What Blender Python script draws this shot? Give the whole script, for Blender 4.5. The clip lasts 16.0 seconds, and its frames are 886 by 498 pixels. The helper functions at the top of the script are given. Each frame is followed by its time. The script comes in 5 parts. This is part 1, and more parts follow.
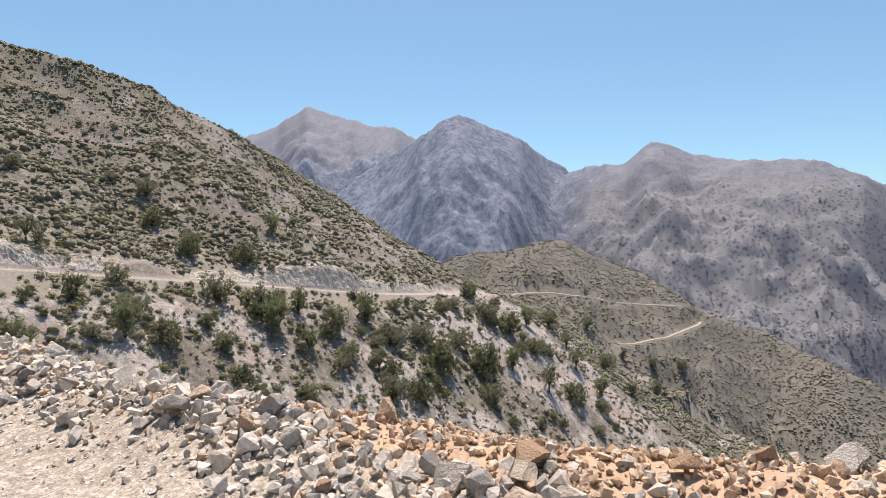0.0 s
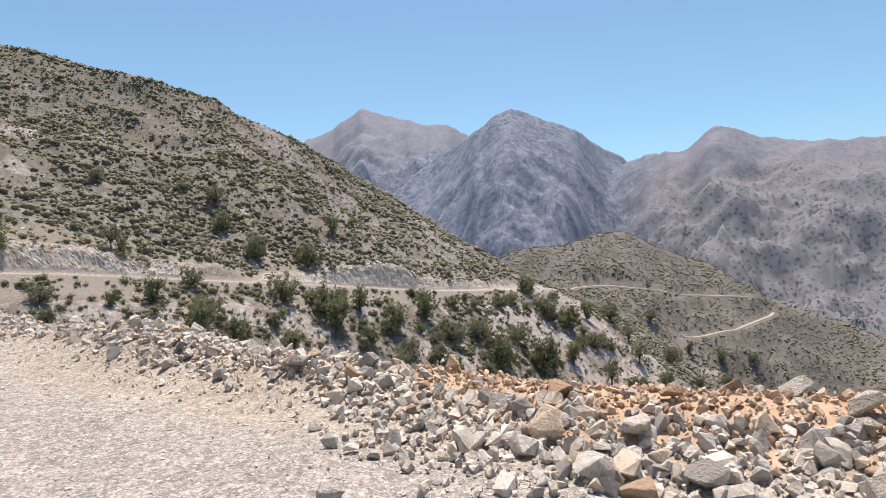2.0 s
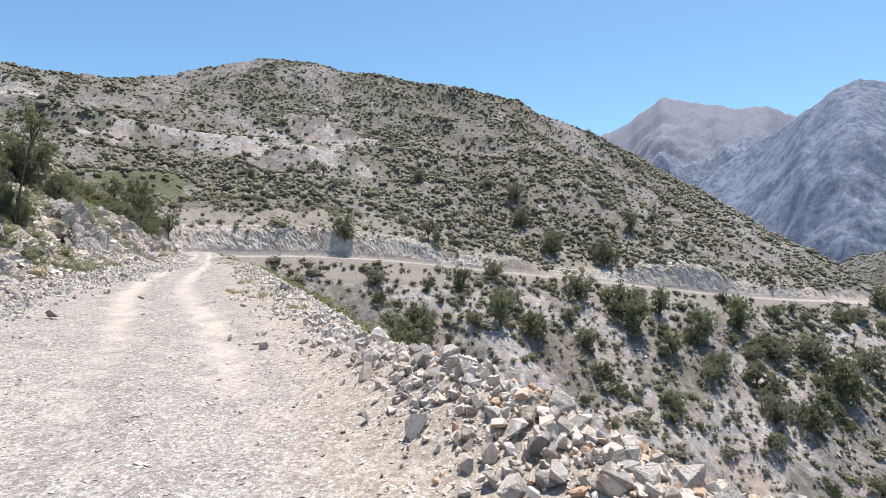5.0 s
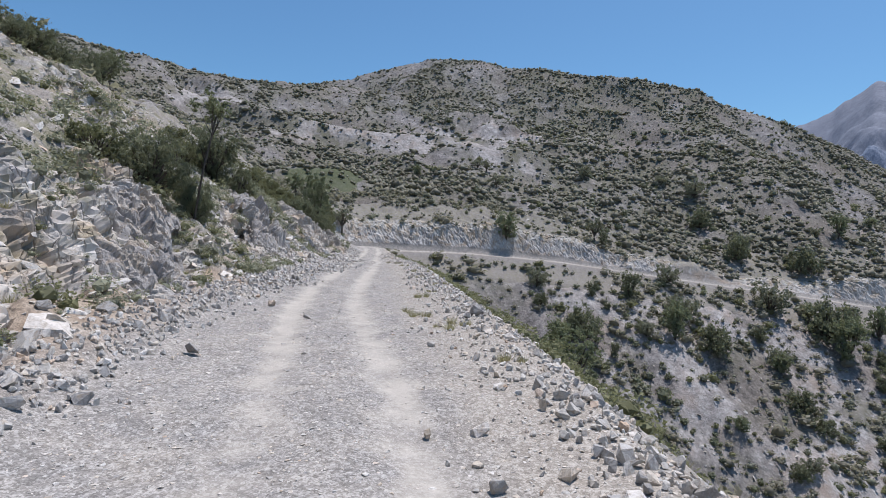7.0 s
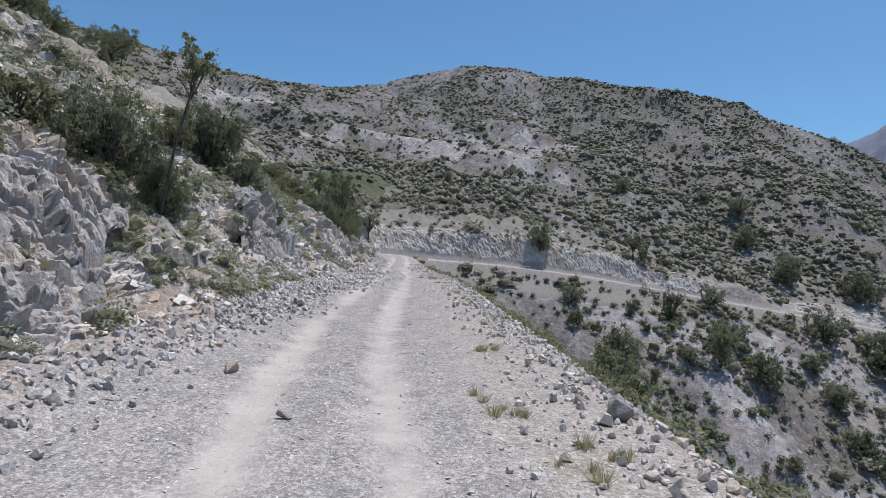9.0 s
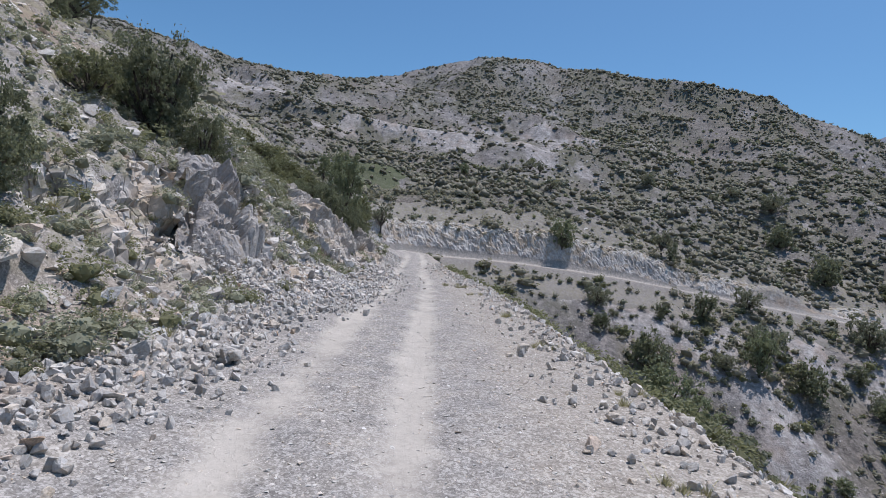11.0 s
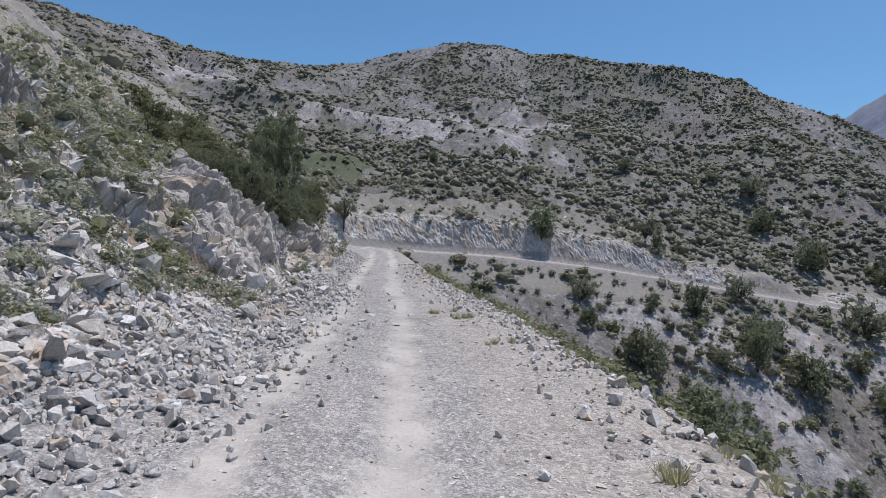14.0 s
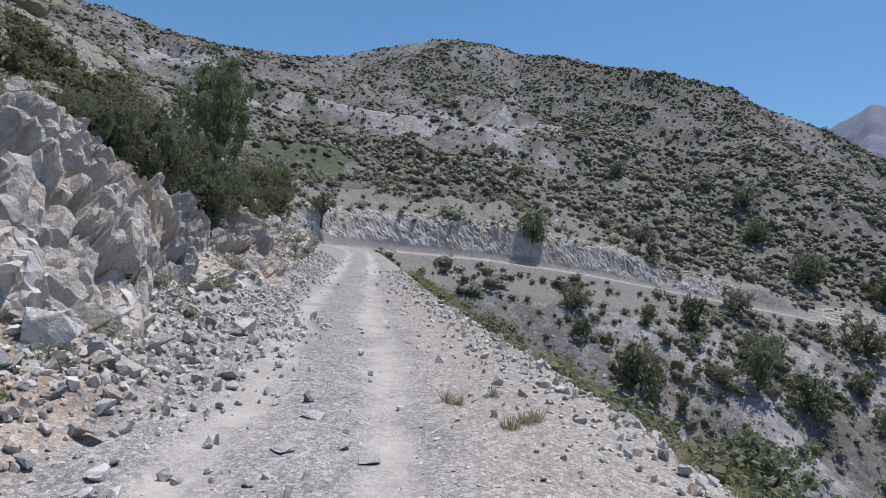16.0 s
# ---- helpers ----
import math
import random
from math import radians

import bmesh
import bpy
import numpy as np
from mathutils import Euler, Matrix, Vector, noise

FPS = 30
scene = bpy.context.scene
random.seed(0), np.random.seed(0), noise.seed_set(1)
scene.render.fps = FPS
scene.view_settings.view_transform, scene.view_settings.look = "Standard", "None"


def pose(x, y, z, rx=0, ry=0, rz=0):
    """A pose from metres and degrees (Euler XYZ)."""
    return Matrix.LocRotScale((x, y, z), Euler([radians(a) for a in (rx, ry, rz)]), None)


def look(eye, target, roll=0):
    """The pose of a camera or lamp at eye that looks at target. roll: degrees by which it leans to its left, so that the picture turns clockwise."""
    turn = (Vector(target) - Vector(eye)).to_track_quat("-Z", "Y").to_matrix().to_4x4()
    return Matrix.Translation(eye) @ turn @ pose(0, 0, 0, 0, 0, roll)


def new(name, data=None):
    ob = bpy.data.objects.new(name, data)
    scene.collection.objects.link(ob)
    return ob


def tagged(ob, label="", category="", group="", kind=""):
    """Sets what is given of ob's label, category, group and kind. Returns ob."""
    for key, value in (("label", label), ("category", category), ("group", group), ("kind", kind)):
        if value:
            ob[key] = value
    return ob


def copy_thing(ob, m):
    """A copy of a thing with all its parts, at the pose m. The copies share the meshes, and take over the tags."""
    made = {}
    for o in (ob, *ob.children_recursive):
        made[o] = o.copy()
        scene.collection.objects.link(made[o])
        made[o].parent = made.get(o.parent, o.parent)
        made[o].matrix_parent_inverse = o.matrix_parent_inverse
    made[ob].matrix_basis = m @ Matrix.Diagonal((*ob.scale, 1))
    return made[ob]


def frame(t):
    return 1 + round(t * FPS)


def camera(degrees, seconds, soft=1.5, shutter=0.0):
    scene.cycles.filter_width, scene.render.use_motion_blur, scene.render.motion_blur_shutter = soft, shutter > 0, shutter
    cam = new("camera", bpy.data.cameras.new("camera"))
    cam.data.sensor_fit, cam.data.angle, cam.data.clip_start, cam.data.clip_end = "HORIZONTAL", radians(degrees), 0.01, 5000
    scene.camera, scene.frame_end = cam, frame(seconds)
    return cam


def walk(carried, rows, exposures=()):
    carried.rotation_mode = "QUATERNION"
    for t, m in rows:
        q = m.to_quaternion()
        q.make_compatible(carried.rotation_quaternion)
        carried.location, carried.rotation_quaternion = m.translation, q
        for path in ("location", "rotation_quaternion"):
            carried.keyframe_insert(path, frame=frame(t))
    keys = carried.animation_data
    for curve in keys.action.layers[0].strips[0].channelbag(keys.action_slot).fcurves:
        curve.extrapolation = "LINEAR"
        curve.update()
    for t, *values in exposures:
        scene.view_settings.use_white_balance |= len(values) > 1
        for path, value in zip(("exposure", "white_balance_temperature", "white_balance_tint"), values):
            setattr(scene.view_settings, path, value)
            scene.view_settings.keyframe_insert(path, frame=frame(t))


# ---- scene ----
cam = camera(76.5, 16.0, soft=0.55)

PATH = [
    (0.0, 0.003, 0.000, 1.455, 89.34, -0.45, 0.01),
    (0.5, 0.016, -0.348, 1.438, 88.82, 0.19, 1.78),
    (1.0, 0.021, -0.809, 1.430, 88.74, 0.45, 4.12),
    (1.5, 0.058, -1.188, 1.437, 89.32, 0.99, 5.49),
    (2.0, 0.073, -1.249, 1.440, 89.02, 1.37, 5.72),
    (2.5, -0.001, -1.021, 1.429, 89.07, 1.03, 6.30),
    (3.0, -0.161, -0.550, 1.426, 88.42, 0.93, 8.18),
    (3.5, -0.454, 0.023, 1.422, 88.98, 0.58, 12.77),
    (4.0, -0.883, 0.687, 1.417, 88.28, 0.90, 19.99),
    (4.5, -1.498, 1.358, 1.418, 89.03, 0.38, 27.53),
    (5.0, -2.249, 2.035, 1.400, 88.99, 0.11, 34.86),
    (5.2, -2.585, 2.290, 1.396, 89.10, -0.44, 37.37),
    (7.3, -6.156, 4.234, 1.690, 88.63, -1.98, 51.70),
    (7.5, -6.577, 4.472, 1.695, 88.81, -2.28, 52.20),
    (8.0, -7.660, 5.089, 1.706, 89.26, -2.72, 52.96),
    (8.5, -8.845, 5.767, 1.708, 89.24, -3.59, 53.28),
    (9.0, -10.118, 6.519, 1.723, 89.27, -3.82, 53.36),
    (9.5, -11.482, 7.289, 1.724, 89.95, -4.08, 53.59),
    (10.0, -12.876, 8.099, 1.711, 89.83, -4.11, 53.92),
    (10.2, -13.441, 8.417, 1.709, 89.33, -4.46, 54.18),
    (12.3, -18.562, 11.736, 1.704, 88.22, -4.45, 54.89),
    (12.5, -19.050, 12.058, 1.694, 88.26, -2.87, 54.62),
    (13.0, -20.290, 12.808, 1.668, 88.75, -4.09, 53.66),
    (13.5, -21.508, 13.630, 1.647, 87.54, -2.38, 52.45),
    (14.0, -22.748, 14.435, 1.624, 88.20, -3.03, 51.41),
    (14.5, -23.964, 15.254, 1.598, 88.02, -3.17, 50.78),
    (15.0, -25.211, 16.077, 1.585, 88.77, -4.00, 50.32),
    (15.5, -26.459, 16.933, 1.561, 88.11, -4.09, 49.79),
    (16.0, -27.704, 17.771, 1.549, 88.39, -4.87, 49.58),
]
EXPOSURES = [(0.0, 0.66, 7500, 20), (3.0, 0.62, 7250, 19), (5.2, 0.72, 6650, 16), (7.3, 0.10, 6080, 17), (16.0, 0.0, 6000, 18)]
walk(cam, [(t, pose(*p)) for t, *p in PATH], EXPOSURES)

# ---- light ----
SUN_AZ, SUN_EL = 2.0, 73.0        # degrees: azimuth to the left from +y
sun_way = Vector((-math.sin(radians(SUN_AZ)) * math.cos(radians(SUN_EL)),
                  math.cos(radians(SUN_AZ)) * math.cos(radians(SUN_EL)), math.sin(radians(SUN_EL))))
world = bpy.data.worlds.new("sky")
scene.world = world
world.use_nodes = True
wn, wl = world.node_tree.nodes, world.node_tree.links
sky = wn.new("ShaderNodeTexSky")
sky.sky_type, sky.sun_disc = "NISHITA", False
sky.sun_elevation, sky.sun_rotation = radians(SUN_EL), radians(-SUN_AZ)
sky.altitude, sky.air_density, sky.dust_density, sky.ozone_density = 900, 1.0, 2.2, 1.5
air = wn.new("ShaderNodeMix")
air.data_type, air.blend_type = "RGBA", "MULTIPLY"
air.inputs[0].default_value, air.inputs[7].default_value = 1.0, (0.55, 0.825, 0.895, 1)
wl.new(sky.outputs[0], air.inputs[6])
wl.new(air.outputs[2], wn["Background"].inputs[0])
wn["Background"].inputs[1].default_value = 0.124
sun = new("sun", bpy.data.lights.new("sun", "SUN"))
sun.data.energy, sun.data.angle, sun.data.color = 4.25, radians(0.53), (1.0, 0.94, 0.86)
sun.matrix_world = look(sun_way * 300, (0, 0, 0))

# ---- shape of the land ----
def hash2(ix, iy, seed):
    n = (ix.astype(np.int64) * 374761393 + iy.astype(np.int64) * 668265263 + seed * 974634541) & 0x7FFFFFFF
    n = ((n ^ (n >> 13)) * 1274126177) & 0x7FFFFFFF
    return ((n ^ (n >> 16)) & 0xFFFF) / 65535.0


def vnoise(x, y, seed=0):
    """Smooth noise, -1 to 1."""
    x, y = np.asarray(x, float), np.asarray(y, float)
    ix, iy = np.floor(x), np.floor(y)
    u, v = x - ix, y - iy
    u, v = u * u * u * (u * (u * 6 - 15) + 10), v * v * v * (v * (v * 6 - 15) + 10)
    a, b = hash2(ix, iy, seed), hash2(ix + 1, iy, seed)
    c, d = hash2(ix, iy + 1, seed), hash2(ix + 1, iy + 1, seed)
    return 2 * ((a + (b - a) * u) * (1 - v) + (c + (d - c) * u) * v) - 1


def fbm(x, y, octaves=4, seed=0, gain=0.5):
    out, amp, f = 0, 1.0, 1.0
    for o in range(octaves):
        out = out + amp * vnoise(x * f + 17.3 * o, y * f - 9.1 * o, seed + o)
        amp, f = amp * gain, f * 2.03
    return out


def ridged(x, y, octaves=4, seed=0, gain=0.5):
    out, amp, f = 0, 1.0, 1.0
    for o in range(octaves):
        out = out + amp * (1 - 2 * np.abs(vnoise(x * f + 31.7 * o, y * f + 5.9 * o, seed + o)))
        amp, f = amp * gain, f * 2.07
    return out


def step(a, b, x):
    t = np.clip((x - a) / (b - a), 0, 1)
    return t * t * (3 - 2 * t)


def smin(a, b, k):
    h = np.clip(0.5 + 0.5 * (b - a) / k, 0, 1)
    return b + (a - b) * h - k * h * (1 - h)


def smax(a, b, k):
    return -smin(-a, -b, k)


# the track's middle line: x, y, z, half its width to the uphill toe, to the outer edge
LINE = [
    (32, -13, 0.0, 3.5, 2.6), (16, -4.5, 0.0, 4.5, 2.6), (7, -0.6, 0.0, 4.5, 2.7), (1.5, 0.9, 0.0, 3.6, 2.2), (-3.4, 2.9, 0.0, 2.8, 2.1),
    (-8, 5.0, 0.06, 2.0, 2.45), (-14, 8.5, 0.1, 2.0, 2.85), (-22, 13.55, 0.06, 1.75, 2.95), (-31, 19.3, 0.0, 1.05, 2.95),
    (-42, 26.2, -0.22, 0.9, 2.4), (-52, 32.8, -0.15, 1.05, 1.8), (-59, 36.6, 0.0, 1.2, 1.6), (-66, 38.0, -0.1, 1.6, 1.8), (-75, 38.5, -0.4, 1.8, 2.0),
    (-86, 42, -0.8, 2.0, 2.0), (-95, 50, -1.3, 2.0, 2.0), (-98.5, 60, -1.7, 2.0, 2.0), (-96.5, 70, -1.9, 2.0, 2.0),
    (-90, 80, -2.1, 2.0, 2.0), (-81, 94, -3.2, 2.0, 2.0), (-71, 108.5, -5.2, 2.0, 2.0), (-58, 128, -7.9, 2.0, 2.0),
    (-41, 153, -11.3, 2.0, 2.0), (-26, 175, -14.5, 2.0, 2.0), (-11, 197, -16.8, 2.0, 2.0), (2, 217, -18.2, 2.0, 2.0),
    (14, 236, -19.5, 2.0, 2.0), (28, 262, -22, 2.0, 2.0), (38, 285, -24, 2.0, 2.0), (42, 310, -25, 2.0, 2.0), (30, 345, -26, 2.0, 2.0),
]


def smooth_line(points, n):
    """A Catmull-Rom curve through the points, n steps between two."""
    p = np.array(points, float)
    p = np.vstack([2 * p[0] - p[1], p, 2 * p[-1] - p[-2]])
    t = np.linspace(0, 1, n, endpoint=False)[:, None]
    out = []
    for a, b, c, d in zip(p, p[1:], p[2:], p[3:]):
        out.append(0.5 * (2 * b + (c - a) * t + (2 * a - 5 * b + 4 * c - d) * t ** 2 + (3 * b - a - 3 * c + d) * t ** 3))
    return np.vstack([*out, p[-2:-1]])


TRACK = smooth_line(LINE, 8)
SEG = np.hypot(*np.diff(TRACK[:, :2], axis=0).T)
ARC = np.concatenate([[0], np.cumsum(SEG)])
ARC -= ARC[np.argmin(np.hypot(TRACK[:, 0], TRACK[:, 1]))]     # 0 where the drive begins
S_TURN = float(ARC[np.argmin(np.hypot(TRACK[:, 0] + 86, TRACK[:, 1] - 42))])    # head of the gully


def to_track(x, y):
    """Arc length and signed distance (uphill positive) of the nearest point of the track."""
    x, y = np.ravel(x), np.ravel(y)
    best = np.full(x.shape, 1e12)
    s, d = np.zeros(x.shape), np.zeros(x.shape)
    for i in range(len(SEG)):
        (ax, ay), (bx, by) = TRACK[i, :2], TRACK[i + 1, :2]
        ex, ey = (bx - ax) / SEG[i], (by - ay) / SEG[i]
        px, py = x - ax, y - ay
        t = np.clip(px * ex + py * ey, 0, SEG[i])
        q = (px - ex * t) ** 2 + (py - ey * t) ** 2
        m = q < best
        best = np.where(m, q, best)
        s = np.where(m, ARC[i] + t, s)
        d = np.where(m, np.sign(ex * py - ey * px + 1e-9) * np.sqrt(q), d)
    return s, d


def from_track(s, d):
    """The place at arc length s, d metres uphill of the middle line."""
    e = 0.4
    x, y = np.interp(s, ARC, TRACK[:, 0]), np.interp(s, ARC, TRACK[:, 1])
    tx = np.interp(s + e, ARC, TRACK[:, 0]) - np.interp(s - e, ARC, TRACK[:, 0])
    ty = np.interp(s + e, ARC, TRACK[:, 1]) - np.interp(s - e, ARC, TRACK[:, 1])
    n = np.hypot(tx, ty)
    return x - ty / n * d, y + tx / n * d


# the hill's crest as seen round from the drive: bearing, distance, height
CREST = [(-60, 330, -40), (-20, 260, -34), (-2.8, 233, -4.9), (2.6, 238, 7.8), (8.5, 251, 31.1), (14.3, 262, 49.8), (18.1, 265, 54.5), (22.2, 269, 61.2), (26.4, 281, 66.0), (29.7, 285, 64.5), (36.1, 294, 71.1), (42.3, 301, 80.2),
         (46.9, 304, 92.4), (50.9, 306, 94.5), (57.1, 309, 87.0), (60.4, 310, 75.9), (63.8, 309, 67.1), (67, 308, 60), (70.2, 307, 56), (73.9, 306, 57.5), (78.3, 305, 58), (90, 304, 70), (180, 300, 76)]
# farther land, as seen round from the start: bearing, rise in degrees
SPUR = [(-60, -20), (-38.4, -11.4), (-29.7, -7.8), (-26.1, -6.5), (-22.7, -4.9), (-20.2, -3.1), (-15.5, -1.3), (-12.2, 0.3), (-10, 0.4), (-6.6, -1), (-3.2, -0.9), (0, -1.9), (8, -4), (14, -9), (60, -20)]
PEAK_WEST = [(-10, 4), (0, 8.3), (3.1, 10.4), (4.9, 11.3), (7.2, 11.4), (9.4, 12.1), (13.6, 12.9), (16, 11.6), (19.5, 9.7), (30, 6), (60, 4)]
PEAK_MID = [(-30, -10), (-20, 0.5), (-14.4, 5.4), (-12.2, 7.3), (-7.7, 10.2), (-4.2, 11.7), (-1.5, 12.8), (0.3, 11.9), (2.9, 10.2), (8.3, 6.7), (10.5, 5.0), (16, 1), (30, -8)]
RIDGE_EAST = [(-120, 4), (-70, 5), (-50, 4.5), (-38.2, 5.1), (-34.1, 6.8), (-32.5, 7.4), (-29.1, 7.4), (-25.7, 8), (-21.3, 9.4), (-19.6, 9.1), (-17.8, 7.8), (-14.3, 7.4), (-12.7, 7.0), (-10, 5), (0, -2), (20, -12), (60, -20)]


def cells(x, y, seed=0):
    """Random blocks: distance to the nearest and second seed, and the block's own two numbers."""
    x, y = np.asarray(x, float), np.asarray(y, float)
    ix, iy = np.floor(x), np.floor(y)
    d1, d2 = np.full(x.shape, 9.0), np.full(x.shape, 9.0)
    v1, v2, ox, oy = (np.zeros(x.shape) for _ in range(4))
    for i in (-1, 0, 1):
        for j in (-1, 0, 1):
            cx, cy = ix + i, iy + j
            px, py = cx + hash2(cx, cy, seed), cy + hash2(cx, cy, seed + 1)
            q = np.hypot(x - px, y - py)
            m = q < d1
            d2 = np.where(m, d1, np.minimum(d2, q))
            v1, v2 = np.where(m, hash2(cx, cy, seed + 2), v1), np.where(m, hash2(cx, cy, seed + 3), v2)
            ox, oy = np.where(m, x - px, ox), np.where(m, y - py, oy)
            d1 = np.where(m, q, d1)
    return d1, d2, v1, v2, ox, oy


def blocks(x, y, seed, tilt=0.9, crack=0.5):
    """Broken rock: tilted blocks with cracks between."""
    d1, d2, v1, v2, ox, oy = cells(x, y, seed)
    return v1 - 0.5 + (v2 - 0.5) * tilt * ox + (v1 - 0.5) * tilt * oy - crack * np.exp(-((d2 - d1) / 0.10) ** 2)


def ruts(s, d):
    """How much a wheel rut shows there, 0 to 1."""
    c = np.interp(s, [5, 12, 17, 22, 30, 37, 60], [-0.12, -0.15, 0.25, 0.35, 0.15, -0.22, -0.3]) + 0.05 * vnoise(s * 0.3, 0 * s, 76)
    return sum(np.exp(-((d - c - o) / 0.28) ** 2) for o in (-0.62, 0.62))


def table(rows, a, k=1):
    rows = np.array(sorted(rows))
    return np.interp(a, rows[:, 0], rows[:, k])


def profile_up(d, s, x, y):
    """Rise uphill of the toe, d metres from it."""
    wob = 0.9 * vnoise(s * 0.16, 0 * s, 5) + 0.5 * vnoise(s * 0.45, 0 * s, 6)
    near = np.interp(d - 0.35 * wob, [0, 0.8, 1.6, 2.4, 3.3, 4.5, 6, 9, 14, 19, 25, 40, 70, 300], [0, 0.22, 0.68, 1.3, 2.1, 3.0, 4.1, 6.2, 9.0, 11.4, 14.6, 23, 38, 126])
    u = (x + 97) * 0.559 + (y - 70) * 0.829
    cut = 0.3 + 0.8 * np.maximum(np.exp(-((u - 8) / 26) ** 2), np.exp(-((u - 112) / 20) ** 2)) + 0.25 * vnoise(u / 9, 0 * u, 16)
    steep = 4.2 * cut * step(0.2, 2.6, d) + np.interp(d, [0, 9, 60, 100, 200, 400], [0, 4.2, 29, 50, 112, 226])
    gully = np.interp(d, [0, 0.5, 2.2, 3.5, 9, 100, 200, 400], [0, 0.8, 5.0, 6.0, 8.0, 40, 92, 190])
    g = step(-35, 75, (x + 97) * 0.559 + (y - 70) * 0.829)
    far = gully * (1 - g) + steep * g * (1 + 0.22 * step(50, 130, (x + 97) * 0.559 + (y - 70) * 0.829))
    k = step(S_TURN - 26, S_TURN + 12, s)
    behind = np.interp(d, [0, 2, 6, 60, 300], [0, 1, 5, 30, 130])
    b = step(2, -12, s)
    return (near * (1 - b) + behind * b) * (1 - k) + far * k


def profile_down(d, s):
    """Fall below the outer edge, d metres out."""
    near = np.interp(d, [0, 1, 2.5, 10, 60, 200], [0, 0.6, 2.2, 8.6, 46, 130])
    far = np.interp(d, [0, 1, 12, 40, 90, 200], [0, 0.5, 8, 30, 66, 130])
    k = step(S_TURN - 26, S_TURN + 12, s)
    return near * (1 - k) + far * k


def hill_height(x, y, s, d):
    tz, up, out = (np.interp(s, ARC, TRACK[:, k]) for k in (2, 3, 4))
    h = tz + np.where(d > 0, profile_up(np.maximum(d - up, 0), s, x, y), -profile_down(np.maximum(-d - out, 0), s))
    off = np.maximum(np.abs(d) - 3, 0)
    amp = step(0, 60, off)
    h = h + amp * (5.5 * fbm(x / 58, y / 58, 3, 11) + 1.6 * ridged(x / 21, y / 21, 3, 12)) + step(0, 14, off) * (0.55 * fbm(x / 7, y / 7, 3, 13) + 0.5 * ridged(x / 9 + 0.2 * y / 9, y / 5, 3, 15))
    r = np.hypot(x + 10, y - 6.5)
    a = np.degrees(np.arctan2(-(x + 10), y - 6.5))
    cap = table(CREST, a, 2) - 0.30 * (r - table(CREST, a, 1)) + 0.9 * fbm(x / 12, y / 12, 3, 14)
    lift = np.where(r < 200, (200 - r) * 2.0, 0) - 1.5
    return smin(h, cap + lift, 9.0)


def layer(r, a, rows, dist, front, back, rough, seed, x, y):
    """One range of hills: its crest stands dist away and rises as the rows say."""
    rc = dist * (1 + 0.10 * vnoise(a / 6.0, 0 * a, seed))
    zc = 1.45 + rc * np.tan(np.radians(table(rows, a) + 0.12 * fbm(a / 1.3, 0 * a, 3, seed + 1)))
    off = r - rc
    z = zc - np.where(off < 0, -off * front, off * back)
    grow = step(0, dist * 0.35, np.abs(off))
    return z + rough * (0.10 + grow) * (ridged(x / (dist * 0.15), y / (dist * 0.15), 6, seed + 2, 0.56) - 0.35 * np.minimum(grow * 3, 1))


# the track's farther turns on the spur
TURN_UPPER = smooth_line([(43.7, 357.8), (50.3, 366.7), (67, 378.9), (81, 378.5), (93, 375), (103, 378.8), (111, 377.7), (122, 383.8), (132.6, 395), (145.6, 395), (159.5, 396.3), (166.8, 397.8)], 6)
TURN_LOWER = smooth_line([(179.3, 389.9), (174.1, 382.8), (161.3, 371), (150.4, 361.1), (142, 355.2), (131.7, 352.5), (118, 343), (106.9, 340.3)], 6)


def raw_height(x, y, s, d):
    z = hill_height(x, y, s, d)
    r, a = np.hypot(x, y), np.degrees(np.arctan2(-x, y))
    z = np.where(r > 330, z - (r - 330) * 0.5, z)
    z = smax(z, -150 + 0 * z, 20)
    z = smax(z, layer(r, a, SPUR, 430, 0.42, 0.7, 9, 31, x, y), 6)
    for rows, dist, front, rough, seed in ((PEAK_MID, 1500, 0.60, 38, 46), (RIDGE_EAST, 1350, 0.50, 44, 51), (PEAK_WEST, 2700, 0.5, 70, 61)):
        z = np.maximum(z, layer(r, a, rows, dist, front, 0.5, rough, seed, x, y))
    return z


def even(z, k):
    return np.convolve(np.pad(z, k, mode="edge"), np.ones(2 * k + 1) / (2 * k + 1), "valid")


# an old bench cut along the hill
OLD_BENCH = smooth_line([(-238, 66), (-212, 75), (-192, 88), (-181, 104), (-172, 121), (-160, 136), (-146, 147), (-130, 152)], 6)
BENCH_LEVEL = even(raw_height(OLD_BENCH[:, 0], OLD_BENCH[:, 1], *to_track(OLD_BENCH[:, 0], OLD_BENCH[:, 1])), 12)


def bench_gap(x, y):
    """Distance from the old bench, and the bench's level there."""
    gap = np.hypot(x[:, None] - OLD_BENCH[:, 0], y[:, None] - OLD_BENCH[:, 1])
    return gap.min(1), BENCH_LEVEL[gap.argmin(1)]


TURNS = [(q, even(raw_height(q[:, 0], q[:, 1], *to_track(q[:, 0], q[:, 1])), 8)) for q in (TURN_UPPER, TURN_LOWER)]


